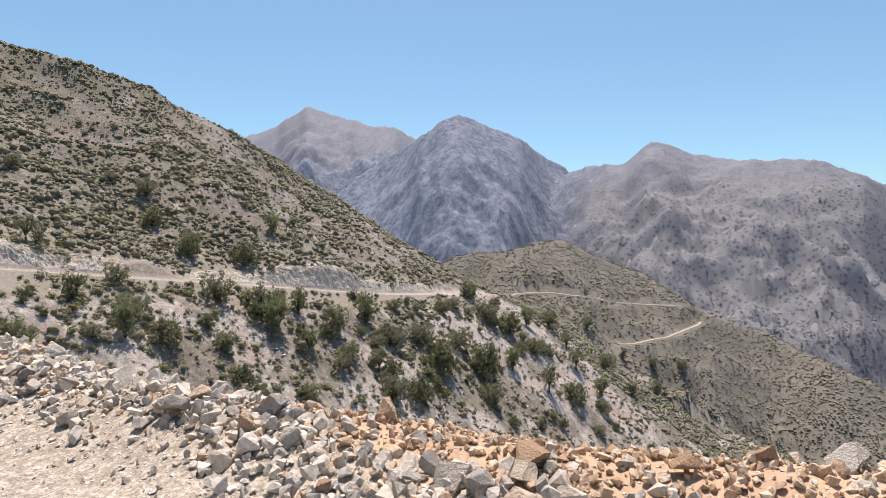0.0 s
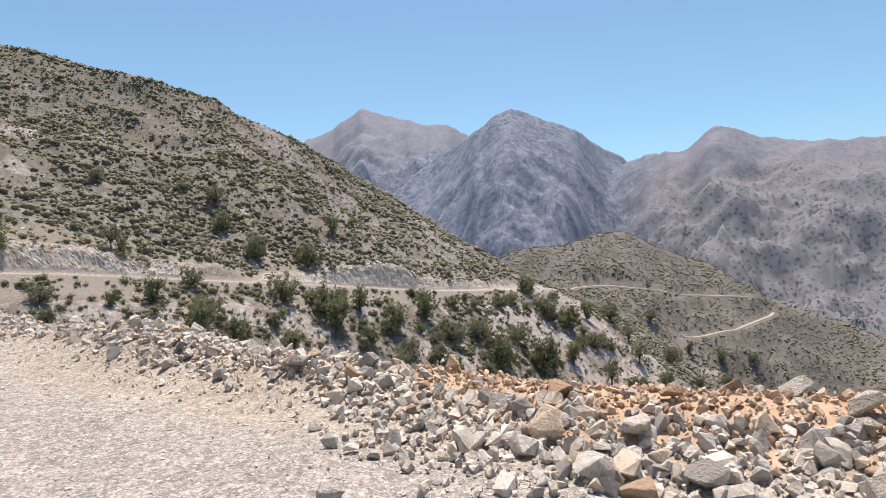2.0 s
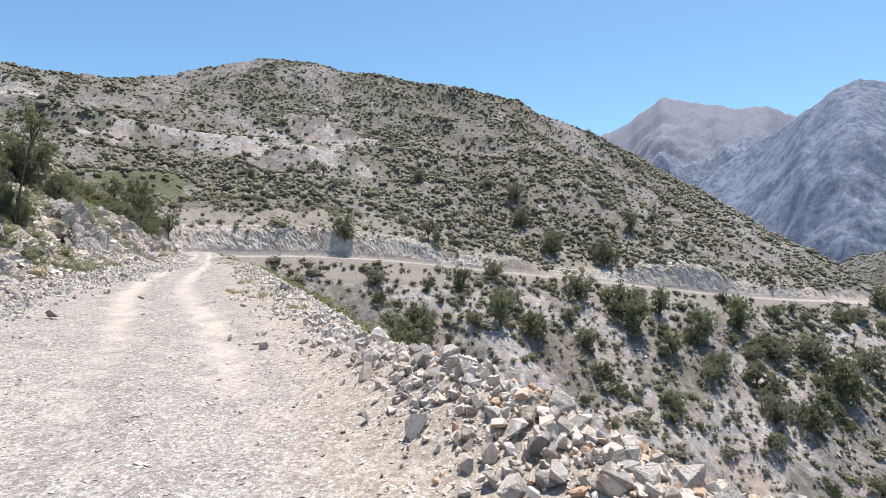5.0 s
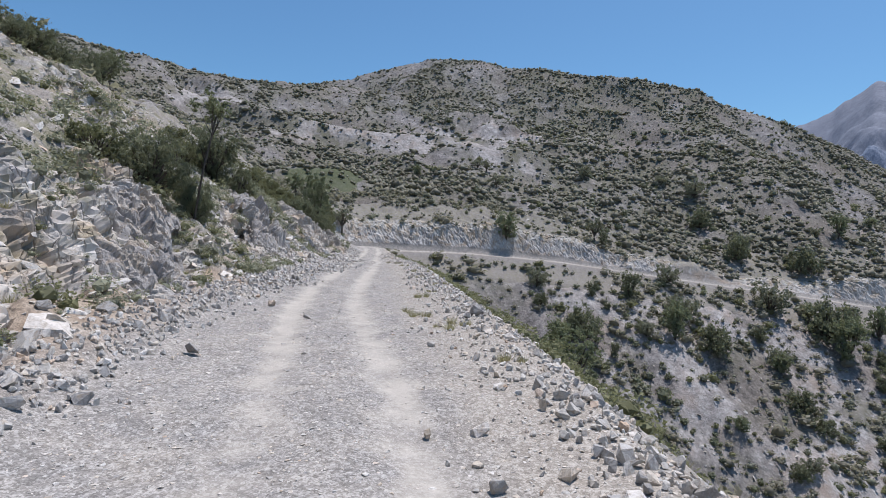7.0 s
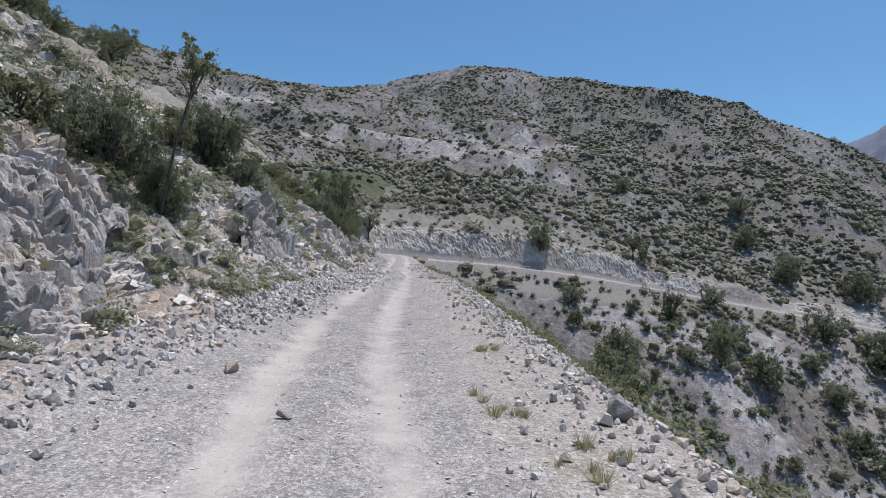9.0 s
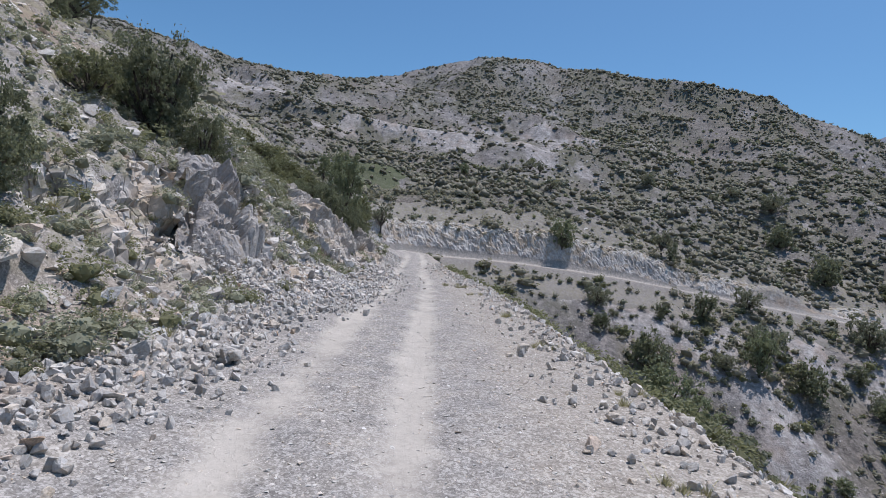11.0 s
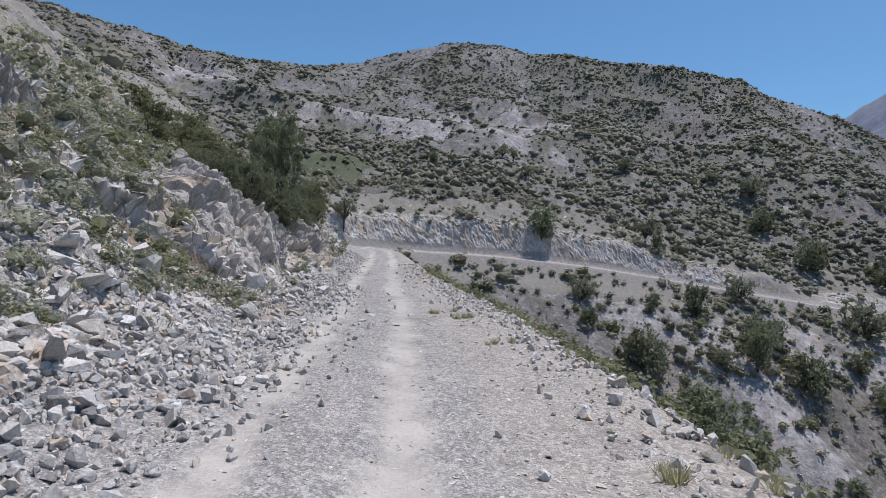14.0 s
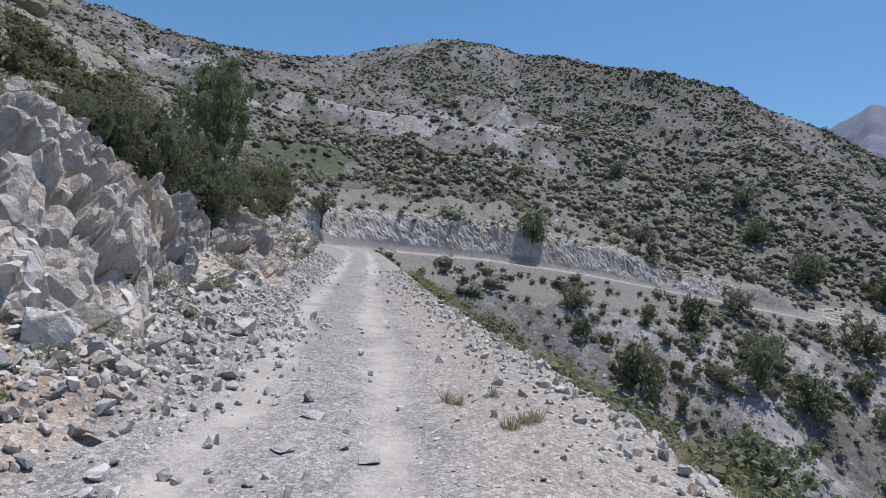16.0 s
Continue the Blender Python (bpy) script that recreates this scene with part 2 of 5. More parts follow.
def land_height(x, y, s, d):
    """The land, with a level bench where the track crosses the spur."""
    z = raw_height(x, y, s, d)
    near = (x > 25) & (x < 200) & (y > 320) & (y < 415)
    if near.any():
        px, py, pz = x[near], y[near], z[near]
        for line, level in TURNS:
            gap = np.hypot(px[:, None] - line[:, 0], py[:, None] - line[:, 1])
            k = gap.argmin(1)
            pz = level[k] + (pz - level[k]) * step(4.5, 9.0, gap.min(1))
        z = z.copy()
        z[near] = pz
    near = (x > -255) & (x < -112) & (y > 45) & (y < 172)
    if near.any():
        gap, level = bench_gap(x[near], y[near])
        z = z.copy()
        z[near] = level + (z[near] - level) * step(3.0, 10.0, gap)
    return z

# ---- materials ----
def material(name, rough=0.9):
    m = bpy.data.materials.new(name)
    m.use_nodes = True
    b = m.node_tree.nodes["Principled BSDF"]
    b.inputs["Roughness"].default_value = rough
    b.inputs["Specular IOR Level"].default_value = 0.2
    return m, m.node_tree.nodes, m.node_tree.links, b


def node(nodes, kind, **values):
    n = nodes.new(kind)
    for k, v in values.items():
        n.inputs[k.replace("_", " ")].default_value = v
    return n


def noise_tex(nodes, links, coord, scale, detail=4.0, rough=0.55, distortion=0.0):
    n = node(nodes, "ShaderNodeTexNoise", Scale=scale, Detail=detail, Roughness=rough, Distortion=distortion)
    links.new(coord, n.inputs["Vector"])
    return n.outputs["Fac"]


def ramp(nodes, links, fac, stops):
    r = nodes.new("ShaderNodeValToRGB")
    e = r.color_ramp.elements
    while len(e) < len(stops):
        e.new(0.5)
    for el, (p, c) in zip(e, stops):
        el.position, el.color = p, (c, c, c, 1) if isinstance(c, (int, float)) else (*c, 1)
    links.new(fac, r.inputs[0])
    return r.outputs[0]


def mix(nodes, links, fac, a, b, mode="MIX"):
    m = nodes.new("ShaderNodeMix")
    m.data_type, m.blend_type = "RGBA", mode
    for sock, v in ((m.inputs[0], fac), (m.inputs[6], a), (m.inputs[7], b)):
        if isinstance(v, (int, float)):
            sock.default_value = v
        elif isinstance(v, tuple):
            sock.default_value = (*v, 1)
        else:
            links.new(v, sock)
    return m.outputs[2]


def math_node(nodes, links, op, a, b=0.0, clamp=False):
    m = nodes.new("ShaderNodeMath")
    m.operation, m.use_clamp = op, clamp
    for sock, v in zip(m.inputs, (a, b)):
        if isinstance(v, (int, float)):
            sock.default_value = v
        else:
            links.new(v, sock)
    return m.outputs[0]


def bump(nodes, links, bsdf, height, strength=0.5, distance=0.05):
    b = node(nodes, "ShaderNodeBump", Strength=strength, Distance=distance)
    links.new(height, b.inputs["Height"])
    links.new(b.outputs[0], bsdf.inputs["Normal"])


def attribute(nodes, name):
    a = nodes.new("ShaderNodeAttribute")
    a.attribute_name = name
    return a.outputs["Fac"]


def voronoi(nodes, links, coord, scale, feature="F1"):
    v = node(nodes, "ShaderNodeTexVoronoi", Scale=scale, Randomness=1.0)
    v.feature = feature
    links.new(coord, v.inputs["Vector"])
    return v


def one_channel(nodes, links, colour):
    sep = nodes.new("ShaderNodeSeparateColor")
    links.new(colour, sep.inputs[0])
    return sep.outputs[0]


def stretched(nodes, links, coord, turn, scale):
    """The same coordinates, turned and drawn out along a rock's bedding."""
    mp = nodes.new("ShaderNodeMapping")
    mp.inputs["Rotation"].default_value = [radians(a) for a in turn]
    mp.inputs["Scale"].default_value = scale
    links.new(coord, mp.inputs["Vector"])
    return mp.outputs[0]


def make_land():
    """Stony hillside: grey-brown soil, grey limestone, dry grass; bare cuts; far rock with haze put into its colour."""
    m, n, l, b = material("stony_land", 0.95)
    co = n.new("ShaderNodeTexCoord").outputs["Object"]
    big = noise_tex(n, l, co, 0.03, 5)
    mid = noise_tex(n, l, co, 0.32, 7, 0.7)
    fine = noise_tex(n, l, co, 2.2, 7, 0.75)
    soil = ramp(n, l, fine, [(0.3, (0.114, 0.100, 0.089)), (0.5, (0.174, 0.155, 0.140)), (0.7, (0.255, 0.233, 0.214))])
    rock = ramp(n, l, mid, [(0.32, (0.138, 0.130, 0.127)), (0.5, (0.212, 0.201, 0.195)), (0.68, (0.320, 0.305, 0.294))])
    col = mix(n, l, ramp(n, l, big, [(0.42, 0.0), (0.60, 1.0)]), soil, rock)
    grit = None
    for scale, w in ((0.9, 0.3), (2.3, 0.35), (5.5, 0.35)):
        v = voronoi(n, l, co, scale)
        g = math_node(n, l, "MULTIPLY", one_channel(n, l, v.outputs["Color"]), w)
        grit = g if grit is None else math_node(n, l, "ADD", grit, g)
    tone = ramp(n, l, grit, [(0.2, 0.58), (0.4, 0.84), (0.6, 1.1), (0.8, (1.5, 1.47, 1.44))])
    col = mix(n, l, 1.0, col, tone, "MULTIPLY")
    grass = mix(n, l, fine, (0.102, 0.100, 0.070), (0.192, 0.184, 0.134))
    herb = noise_tex(n, l, co, 0.55, 7, 0.75, 0.4)
    col = mix(n, l, math_node(n, l, "MULTIPLY", ramp(n, l, herb, [(0.38, 0.0), (0.52, 0.9)]), attribute(n, "veg")), col, grass)
    meadow = mix(n, l, fine, (0.052, 0.068, 0.026), (0.092, 0.108, 0.045))
    col = mix(n, l, ramp(n, l, math_node(n, l, "ADD", attribute(n, "meadow"), math_node(n, l, "MULTIPLY", math_node(n, l, "SUBTRACT", mid, 0.5), 1.2)), [(0.35, 0.0), (0.6, 0.8)]), col, meadow)
    rib = noise_tex(n, l, co, 0.7, 8, 0.75, 0.3)
    cut = ramp(n, l, rib, [(0.3, (0.20, 0.178, 0.162)), (0.48, (0.315, 0.295, 0.28)), (0.64, (0.435, 0.42, 0.405))])
    cut = mix(n, l, 0.6, cut, tone, "MULTIPLY")
    blush = noise_tex(n, l, co, 0.11, 4, 0.6)
    cut = mix(n, l, ramp(n, l, blush, [(0.5, 0.0), (0.65, 0.6)]), cut, (0.33, 0.255, 0.20))
    col = mix(n, l, ramp(n, l, math_node(n, l, "ADD", attribute(n, "bare"), math_node(n, l, "MULTIPLY", math_node(n, l, "SUBTRACT", mid, 0.5), 0.8)), [(0.25, 0.0), (0.75, 1.0)]), col, cut)
    # far limestone and woods; distance haze is put into their base colours
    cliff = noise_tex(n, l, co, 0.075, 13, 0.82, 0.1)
    # diagonal noise streaks draw ribs and gullies into the colour
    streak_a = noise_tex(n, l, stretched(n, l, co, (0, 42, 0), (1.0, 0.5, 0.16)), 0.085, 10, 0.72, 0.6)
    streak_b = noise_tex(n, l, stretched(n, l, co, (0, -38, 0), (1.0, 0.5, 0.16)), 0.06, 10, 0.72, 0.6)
    broad_streak = noise_tex(n, l, stretched(n, l, co, (0, 40, 0), (1.0, 0.5, 0.22)), 0.013, 5, 0.55, 0.8)
    streaks = math_node(n, l, "ADD", math_node(n, l, "MULTIPLY", math_node(n, l, "MINIMUM", streak_a, streak_b), 0.7), math_node(n, l, "MULTIPLY", broad_streak, 0.3))
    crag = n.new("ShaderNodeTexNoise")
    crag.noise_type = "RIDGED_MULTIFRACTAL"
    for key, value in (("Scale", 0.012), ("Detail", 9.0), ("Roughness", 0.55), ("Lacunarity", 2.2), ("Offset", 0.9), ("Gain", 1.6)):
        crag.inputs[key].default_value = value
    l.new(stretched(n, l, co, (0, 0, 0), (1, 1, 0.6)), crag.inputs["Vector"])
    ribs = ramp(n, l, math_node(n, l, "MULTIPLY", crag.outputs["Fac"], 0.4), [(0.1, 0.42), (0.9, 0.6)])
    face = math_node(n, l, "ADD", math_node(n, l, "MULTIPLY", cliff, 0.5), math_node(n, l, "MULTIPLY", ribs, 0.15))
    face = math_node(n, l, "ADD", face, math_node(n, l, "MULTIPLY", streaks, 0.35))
    # haze in the ramps: shifted to blue, darks lifted; brown is blue-grey too
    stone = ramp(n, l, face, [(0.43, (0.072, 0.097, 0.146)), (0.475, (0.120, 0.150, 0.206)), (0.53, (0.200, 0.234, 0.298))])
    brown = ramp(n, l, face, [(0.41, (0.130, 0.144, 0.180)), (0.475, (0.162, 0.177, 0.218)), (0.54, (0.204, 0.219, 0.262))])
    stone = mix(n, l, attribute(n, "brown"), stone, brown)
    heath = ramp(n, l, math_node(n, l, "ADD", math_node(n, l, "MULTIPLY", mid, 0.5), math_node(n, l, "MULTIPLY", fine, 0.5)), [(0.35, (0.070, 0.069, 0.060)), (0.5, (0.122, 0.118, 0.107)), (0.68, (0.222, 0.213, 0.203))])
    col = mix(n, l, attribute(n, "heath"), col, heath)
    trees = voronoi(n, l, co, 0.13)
    # tree dots and ground, both paled and blued for haze
    hazy_speck = ramp(n, l, trees.outputs["Distance"], [(0.0, (0.085, 0.098, 0.108)), (0.30, (0.100, 0.113, 0.122)), (0.37, (0.192, 0.196, 0.214))])
    stone = mix(n, l, attribute(n, "wooded"), stone, hazy_speck)
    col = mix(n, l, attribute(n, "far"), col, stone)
    l.new(col, b.inputs["Base Color"])
    hgt = math_node(n, l, "ADD", math_node(n, l, "ADD", fine, math_node(n, l, "MULTIPLY", mid, 2.0)), math_node(n, l, "MULTIPLY", math_node(n, l, "MULTIPLY", attribute(n, "far"), cliff), 9.0))
    bump(n, l, b, hgt, 0.6, 0.4)
    return m


def make_track():
    """Track, verges and rock cut beside it."""
    m, n, l, b = material("gravel_track", 0.95)
    co = n.new("ShaderNodeTexCoord").outputs["Object"]
    big = noise_tex(n, l, co, 0.35, 4)
    mid = noise_tex(n, l, co, 2.0, 6, 0.65)
    fine = noise_tex(n, l, co, 26.0, 4, 0.7)
    v1, v2, v3 = (voronoi(n, l, co, k) for k in (14.0, 33.0, 80.0))
    grit = math_node(n, l, "MULTIPLY", mid, 0.25)
    for v, w in ((v1, 0.10), (v2, 0.30), (v3, 0.35)):
        grit = math_node(n, l, "ADD", grit, math_node(n, l, "MULTIPLY", one_channel(n, l, v.outputs["Color"]), w))
    gravel = ramp(n, l, grit, [(0.25, (0.158, 0.149, 0.139)), (0.5, (0.268, 0.254, 0.239)), (0.75, (0.47, 0.450, 0.426))])
    tan = ramp(n, l, grit, [(0.25, (0.215, 0.190, 0.160)), (0.5, (0.322, 0.290, 0.250)), (0.75, (0.50, 0.462, 0.410))])
    dust = ramp(n, l, math_node(n, l, "ADD", math_node(n, l, "MULTIPLY", mid, 0.7), math_node(n, l, "MULTIPLY", fine, 0.3)), [(0.3, (0.40, 0.362, 0.312)), (0.7, (0.54, 0.500, 0.440))])
    earth = ramp(n, l, mid, [(0.3, (0.215, 0.165, 0.122)), (0.5, (0.315, 0.25, 0.19)), (0.72, (0.41, 0.35, 0.285))])
    earth = mix(n, l, 0.8, earth, ramp(n, l, grit, [(0.25, 0.6), (0.5, 0.95), (0.75, 1.45)]), "MULTIPLY")
    rust = ramp(n, l, mid, [(0.3, (0.36, 0.245, 0.168)), (0.55, (0.47, 0.335, 0.238)), (0.75, (0.55, 0.43, 0.325))])
    # broken limestone: drawn out along its steep bedding, with cracks
    bed = stretched(n, l, co, (20, 35, 30), (1.0, 1.0, 0.35))
    warp = node(n, "ShaderNodeTexNoise", Scale=2.5, Detail=4.0, Roughness=0.6)
    l.new(bed, warp.inputs["Vector"])
    bed = mix(n, l, 0.22, bed, warp.outputs["Color"])
    facet = voronoi(n, l, bed, 2.6)
    facet2 = voronoi(n, l, bed, 7.5)
    crack = voronoi(n, l, bed, 4.2, "DISTANCE_TO_EDGE")
    tone = math_node(n, l, "ADD", math_node(n, l, "MULTIPLY", one_channel(n, l, facet.outputs["Color"]), 0.25), math_node(n, l, "MULTIPLY", one_channel(n, l, facet2.outputs["Color"]), 0.2))
    tone = math_node(n, l, "ADD", tone, math_node(n, l, "MULTIPLY", noise_tex(n, l, co, 1.3, 9, 0.7, 0.8), 0.55))
    rock = ramp(n, l, tone, [(0.3, (0.33, 0.31, 0.295)), (0.46, (0.47, 0.443, 0.415)), (0.58, (0.57, 0.54, 0.50)), (0.75, (0.67, 0.645, 0.605))])
    rock = mix(n, l, ramp(n, l, crack.outputs["Distance"], [(0.0, 0.35), (0.03, 0.0)]), rock, (0.17, 0.145, 0.12))
    stain = noise_tex(n, l, co, 0.55, 6, 0.65, 0.5)
    rock = mix(n, l, ramp(n, l, stain, [(0.46, 0.0), (0.62, 0.75)]), rock, (0.42, 0.325, 0.225))
    col = mix(n, l, ramp(n, l, math_node(n, l, "ADD", attribute(n, "tan"), math_node(n, l, "MULTIPLY", math_node(n, l, "SUBTRACT", mid, 0.5), 1.2)), [(0.2, 0.0), (0.8, 1.0)]), gravel, tan)
    col = mix(n, l, ramp(n, l, math_node(n, l, "ADD", attribute(n, "rut"), math_node(n, l, "MULTIPLY", math_node(n, l, "SUBTRACT", mid, 0.5), 1.3)), [(0.2, 0.0), (0.85, 0.85)]), col, dust)
    col = mix(n, l, ramp(n, l, math_node(n, l, "ADD", attribute(n, "earth"), math_node(n, l, "MULTIPLY", math_node(n, l, "SUBTRACT", big, 0.5), 0.8)), [(0.3, 0.0), (0.7, 0.95)]), col, earth)
    col = mix(n, l, ramp(n, l, math_node(n, l, "ADD", attribute(n, "rust"), math_node(n, l, "MULTIPLY", math_node(n, l, "SUBTRACT", mid, 0.5), 0.9)), [(0.3, 0.0), (0.65, 0.95)]), col, rust)
    col = mix(n, l, ramp(n, l, math_node(n, l, "ADD", attribute(n, "rock"), math_node(n, l, "MULTIPLY", math_node(n, l, "SUBTRACT", mid, 0.5), 1.2)), [(0.3, 0.0), (0.5, 1.0)]), col, rock)
    hill = ramp(n, l, noise_tex(n, l, co, 2.2, 7, 0.75), [(0.3, (0.125, 0.113, 0.103)), (0.5, (0.21, 0.195, 0.18)), (0.7, (0.31, 0.295, 0.28))])
    col = mix(n, l, attribute(n, "hill"), col, hill)
    grass = mix(n, l, fine, (0.12, 0.12, 0.06), (0.26, 0.24, 0.13))
    col = mix(n, l, math_node(n, l, "MULTIPLY", ramp(n, l, mid, [(0.45, 0.0), (0.6, 0.7)]), attribute(n, "veg")), col, grass)
    l.new(col, b.inputs["Base Color"])
    pebble = math_node(n, l, "ADD", math_node(n, l, "MULTIPLY", one_channel(n, l, v2.outputs["Color"]), 0.35), math_node(n, l, "MULTIPLY", one_channel(n, l, v3.outputs["Color"]), 0.3))
    pebble = math_node(n, l, "MULTIPLY", pebble, math_node(n, l, "SUBTRACT", 1.0, attribute(n, "rock")))
    shard = math_node(n, l, "ADD", math_node(n, l, "MULTIPLY", one_channel(n, l, facet2.outputs["Color"]), 0.9), math_node(n, l, "MULTIPLY", ramp(n, l, crack.outputs["Distance"], [(0.0, 0.0), (0.06, 1.0)]), 0.8))
    shard = math_node(n, l, "MULTIPLY", shard, attribute(n, "rock"))
    loose = math_node(n, l, "ADD", math_node(n, l, "MULTIPLY", fine, 0.12), math_node(n, l, "MULTIPLY", mid, math_node(n, l, "ADD", math_node(n, l, "MULTIPLY", attribute(n, "rock"), 0.9), 0.1)))
    hgt = math_node(n, l, "ADD", math_node(n, l, "ADD", math_node(n, l, "MULTIPLY", pebble, 0.45), shard), loose)
    bump(n, l, b, hgt, 0.7, 0.06)
    return m


LAND, GRAVEL = make_land(), make_track()


# ---- the land's meshes ----
def grid_mesh(name, x, y, z, mat, attributes, wrap=False, keep=None):
    """A mesh from rows and columns of places."""
    rows, cols = x.shape
    me = bpy.data.meshes.new(name)
    idx = np.arange(rows * cols).reshape(rows, cols)
    a, b, c, d = idx[:-1, :-1], idx[:-1, 1:], idx[1:, 1:], idx[1:, :-1]
    if wrap:
        last = idx[:, -1:], idx[:, :1]
        a = np.hstack([a, last[0][:-1]])
        b = np.hstack([b, last[1][:-1]])
        c = np.hstack([c, last[1][1:]])
        d = np.hstack([d, last[0][1:]])
    quads = np.stack([a, b, c, d], -1).reshape(-1, 4)
    if keep is not None:
        quads = quads[keep.ravel()[quads].any(1)]
    me.vertices.add(rows * cols)
    me.vertices.foreach_set("co", np.stack([x, y, z], -1).ravel())
    me.loops.add(quads.size)
    me.polygons.add(len(quads))
    me.loops.foreach_set("vertex_index", quads.ravel())
    me.polygons.foreach_set("loop_start", np.arange(0, quads.size, 4))
    me.polygons.foreach_set("use_smooth", np.ones(len(quads), bool))
    for key, values in attributes.items():
        at = me.attributes.new(key, "FLOAT", "POINT")
        at.data.foreach_set("value", np.ascontiguousarray(values, dtype=np.float32).ravel())
    me.update(calc_edges=True)
    me.validate()
    me.materials.append(mat)
    return me


STRIP_S, STRIP_D = (-22.0, 300.0), (-9.0, 17.0)    # the finely built strip along the track
S_FINE = 72.0                                      # finest up to here


# outcrops of the cut: along the track, uphill of it, and their reach
OUTCROPS = [(13.2, 4.6, 2.2, 1.6), (15.0, 7.2, 2.4, 1.4), (16.8, 3.9, 2.0, 1.0), (18.8, 3.9, 1.6, 0.9), (20.7, 5.5, 1.8, 1.2), (22.4, 6.4, 1.5, 1.1), (21.6, 4.0, 1.6, 0.8), (27.3, 9.8, 2.2, 1.5), (26.0, 5.4, 1.0, 1.0),
            (28.2, 3.7, 1.3, 0.9), (29.6, 4.2, 1.1, 0.9), (31.1, 4.9, 1.2, 0.8), (32.8, 5.6, 1.2, 0.8), (34.5, 4.2, 1.2, 0.8), (36.4, 4.6, 1.4, 0.9), (38.3, 4.4, 1.4, 1.1), (39.9, 3.3, 1.7, 1.0), (42.0, 4.2, 1.8, 1.3), (43.4, 2.8, 1.2, 0.8),
            (50.5, 3.0, 2.5, 1.0), (55.5, 3.4, 3.5, 1.5), (62.0, 3.4, 4.0, 1.4), (39.0, 7.0, 2.0, 1.0), (36.0, 8.0, 1.6, 1.0)]


def strip_detail(x, y, s, d):
    """What the fine strip adds to the land: berm, ruts, broken rock."""
    up, out = np.interp(s, ARC, TRACK[:, 3]), np.interp(s, ARC, TRACK[:, 4])
    face = 0.29 + 0.40 * fbm(s * 0.45, d * 0.7, 3, 71) - 0.22 * step(up + 2.5, up + 5, d)
    for s0, d0, rs, rd in OUTCROPS:
        face = face + 0.75 * np.exp(-((s - s0) / rs) ** 2 - ((d - d0) / rd) ** 2)
    g = (x + 97) * 0.559 + (y - 70) * 0.829
    wall = step(up + 4.6, up + 3.4, d) * np.clip(0.42 + 1.0 * np.maximum(np.exp(-((g - 5) / 34) ** 2), np.exp(-((g - 112) / 24) ** 2)) + 0.9 * np.exp(-((g - 46) / 8) ** 2) + 0.35 * fbm(s * 0.12, d * 0.3, 3, 70), 0, 1)
    k = step(70, 82, s)
    rock = step(up + 0.45, up + 1.1, d) * (step(0.40, 0.62, face) * (1 - k) + wall * k)
    z = 0.03 * fbm(x * 0.9, y * 0.9, 2, 72) + 0.004 * fbm(x * 4, y * 4, 2, 73)
    z = z - 0.045 * ruts(s, d) * step(2, 9, s)
    berm = np.exp(-((-d - out + 0.15) / 0.6) ** 2) * (0.27 * step(10.5, 6, s) + 0.03)
    z = z + berm * (1 + 0.3 * fbm(s * 0.5, d * 0.5, 3, 77))
    z = z + 0.25 * np.exp(-((d - up - 0.6) / 0.6) ** 2) * (0.6 + 0.7 * vnoise(s * 0.3, 0 * s, 78))
    z = z + step(up + 0.6, up + 1.8, d) * (0.17 * fbm(s * 0.9, d * 0.9, 4, 68) + 0.10 * ridged(s * 2.2, d * 1.6, 3, 69))
    return z, rock


def rock_push(s, d, rise, rock):
    """How far the broken rock stands out of the cut, towards the track."""
    up = 0.75 * rise + 0.75 * d
    wx, wy = s + 0.22 * vnoise(s * 1.3, up * 1.3, 79), up + 0.22 * vnoise(s * 1.3, up * 1.3, 80)
    a, b = 0.42 * wx + 0.91 * wy, 0.91 * wx - 0.42 * wy        # along and across the steep bedding
    return (0.85 - 0.4 * step(70, 82, s)) * rock * (0.60 * blocks(b * 0.7, a * 0.36, 81, 1.1, 0.3) + 0.34 * blocks(b * 1.6, a * 0.85, 85, 1.2, 0.3) + 0.20 * blocks(b * 3.6, a * 2.2, 89, 1.2, 0.2) + 0.09 * blocks(b * 8.0, a * 5.5, 93, 1.2, 0.1) + 0.07 * fbm(s * 6, up * 6, 3, 97) + 0.3 * fbm(s * 0.35, up * 0.35, 2, 75))


def surface(x, y):
    """Height of the land as built."""
    shape = np.shape(x)
    x, y = np.ravel(np.asarray(x, float)), np.ravel(np.asarray(y, float))
    s, d = to_track(x, y)
    z = land_height(x, y, s, d)
    inside = (s > STRIP_S[0]) & (s < STRIP_S[1]) & (d > STRIP_D[0]) & (d < STRIP_D[1])
    e = strip_edge(s, d)
    return (z + np.where(inside, strip_detail(x, y, s, d)[0] * e, 0)).reshape(shape)


def on_strip(s, d):
    """Places on the broken cut, with its rock standing out."""
    x, y = from_track(s, d)
    z = land_height(np.ravel(x), np.ravel(y), np.ravel(s), np.ravel(d))
    add, rock = strip_detail(x, y, s, d)
    e = strip_edge(s, d)
    z = z + add * e
    push = rock_push(s, d, z, rock) * e
    x, y = from_track(s, d - 0.75 * push)
    return np.stack([x, y, z + 0.6 * push], -1)


def strip_edge(s, d):
    return step(STRIP_S[0], STRIP_S[0] + 4, s) * step(STRIP_S[1], STRIP_S[1] - 4, s) * step(STRIP_D[0], STRIP_D[0] + 2, d) * step(STRIP_D[1], STRIP_D[1] - 3, d)


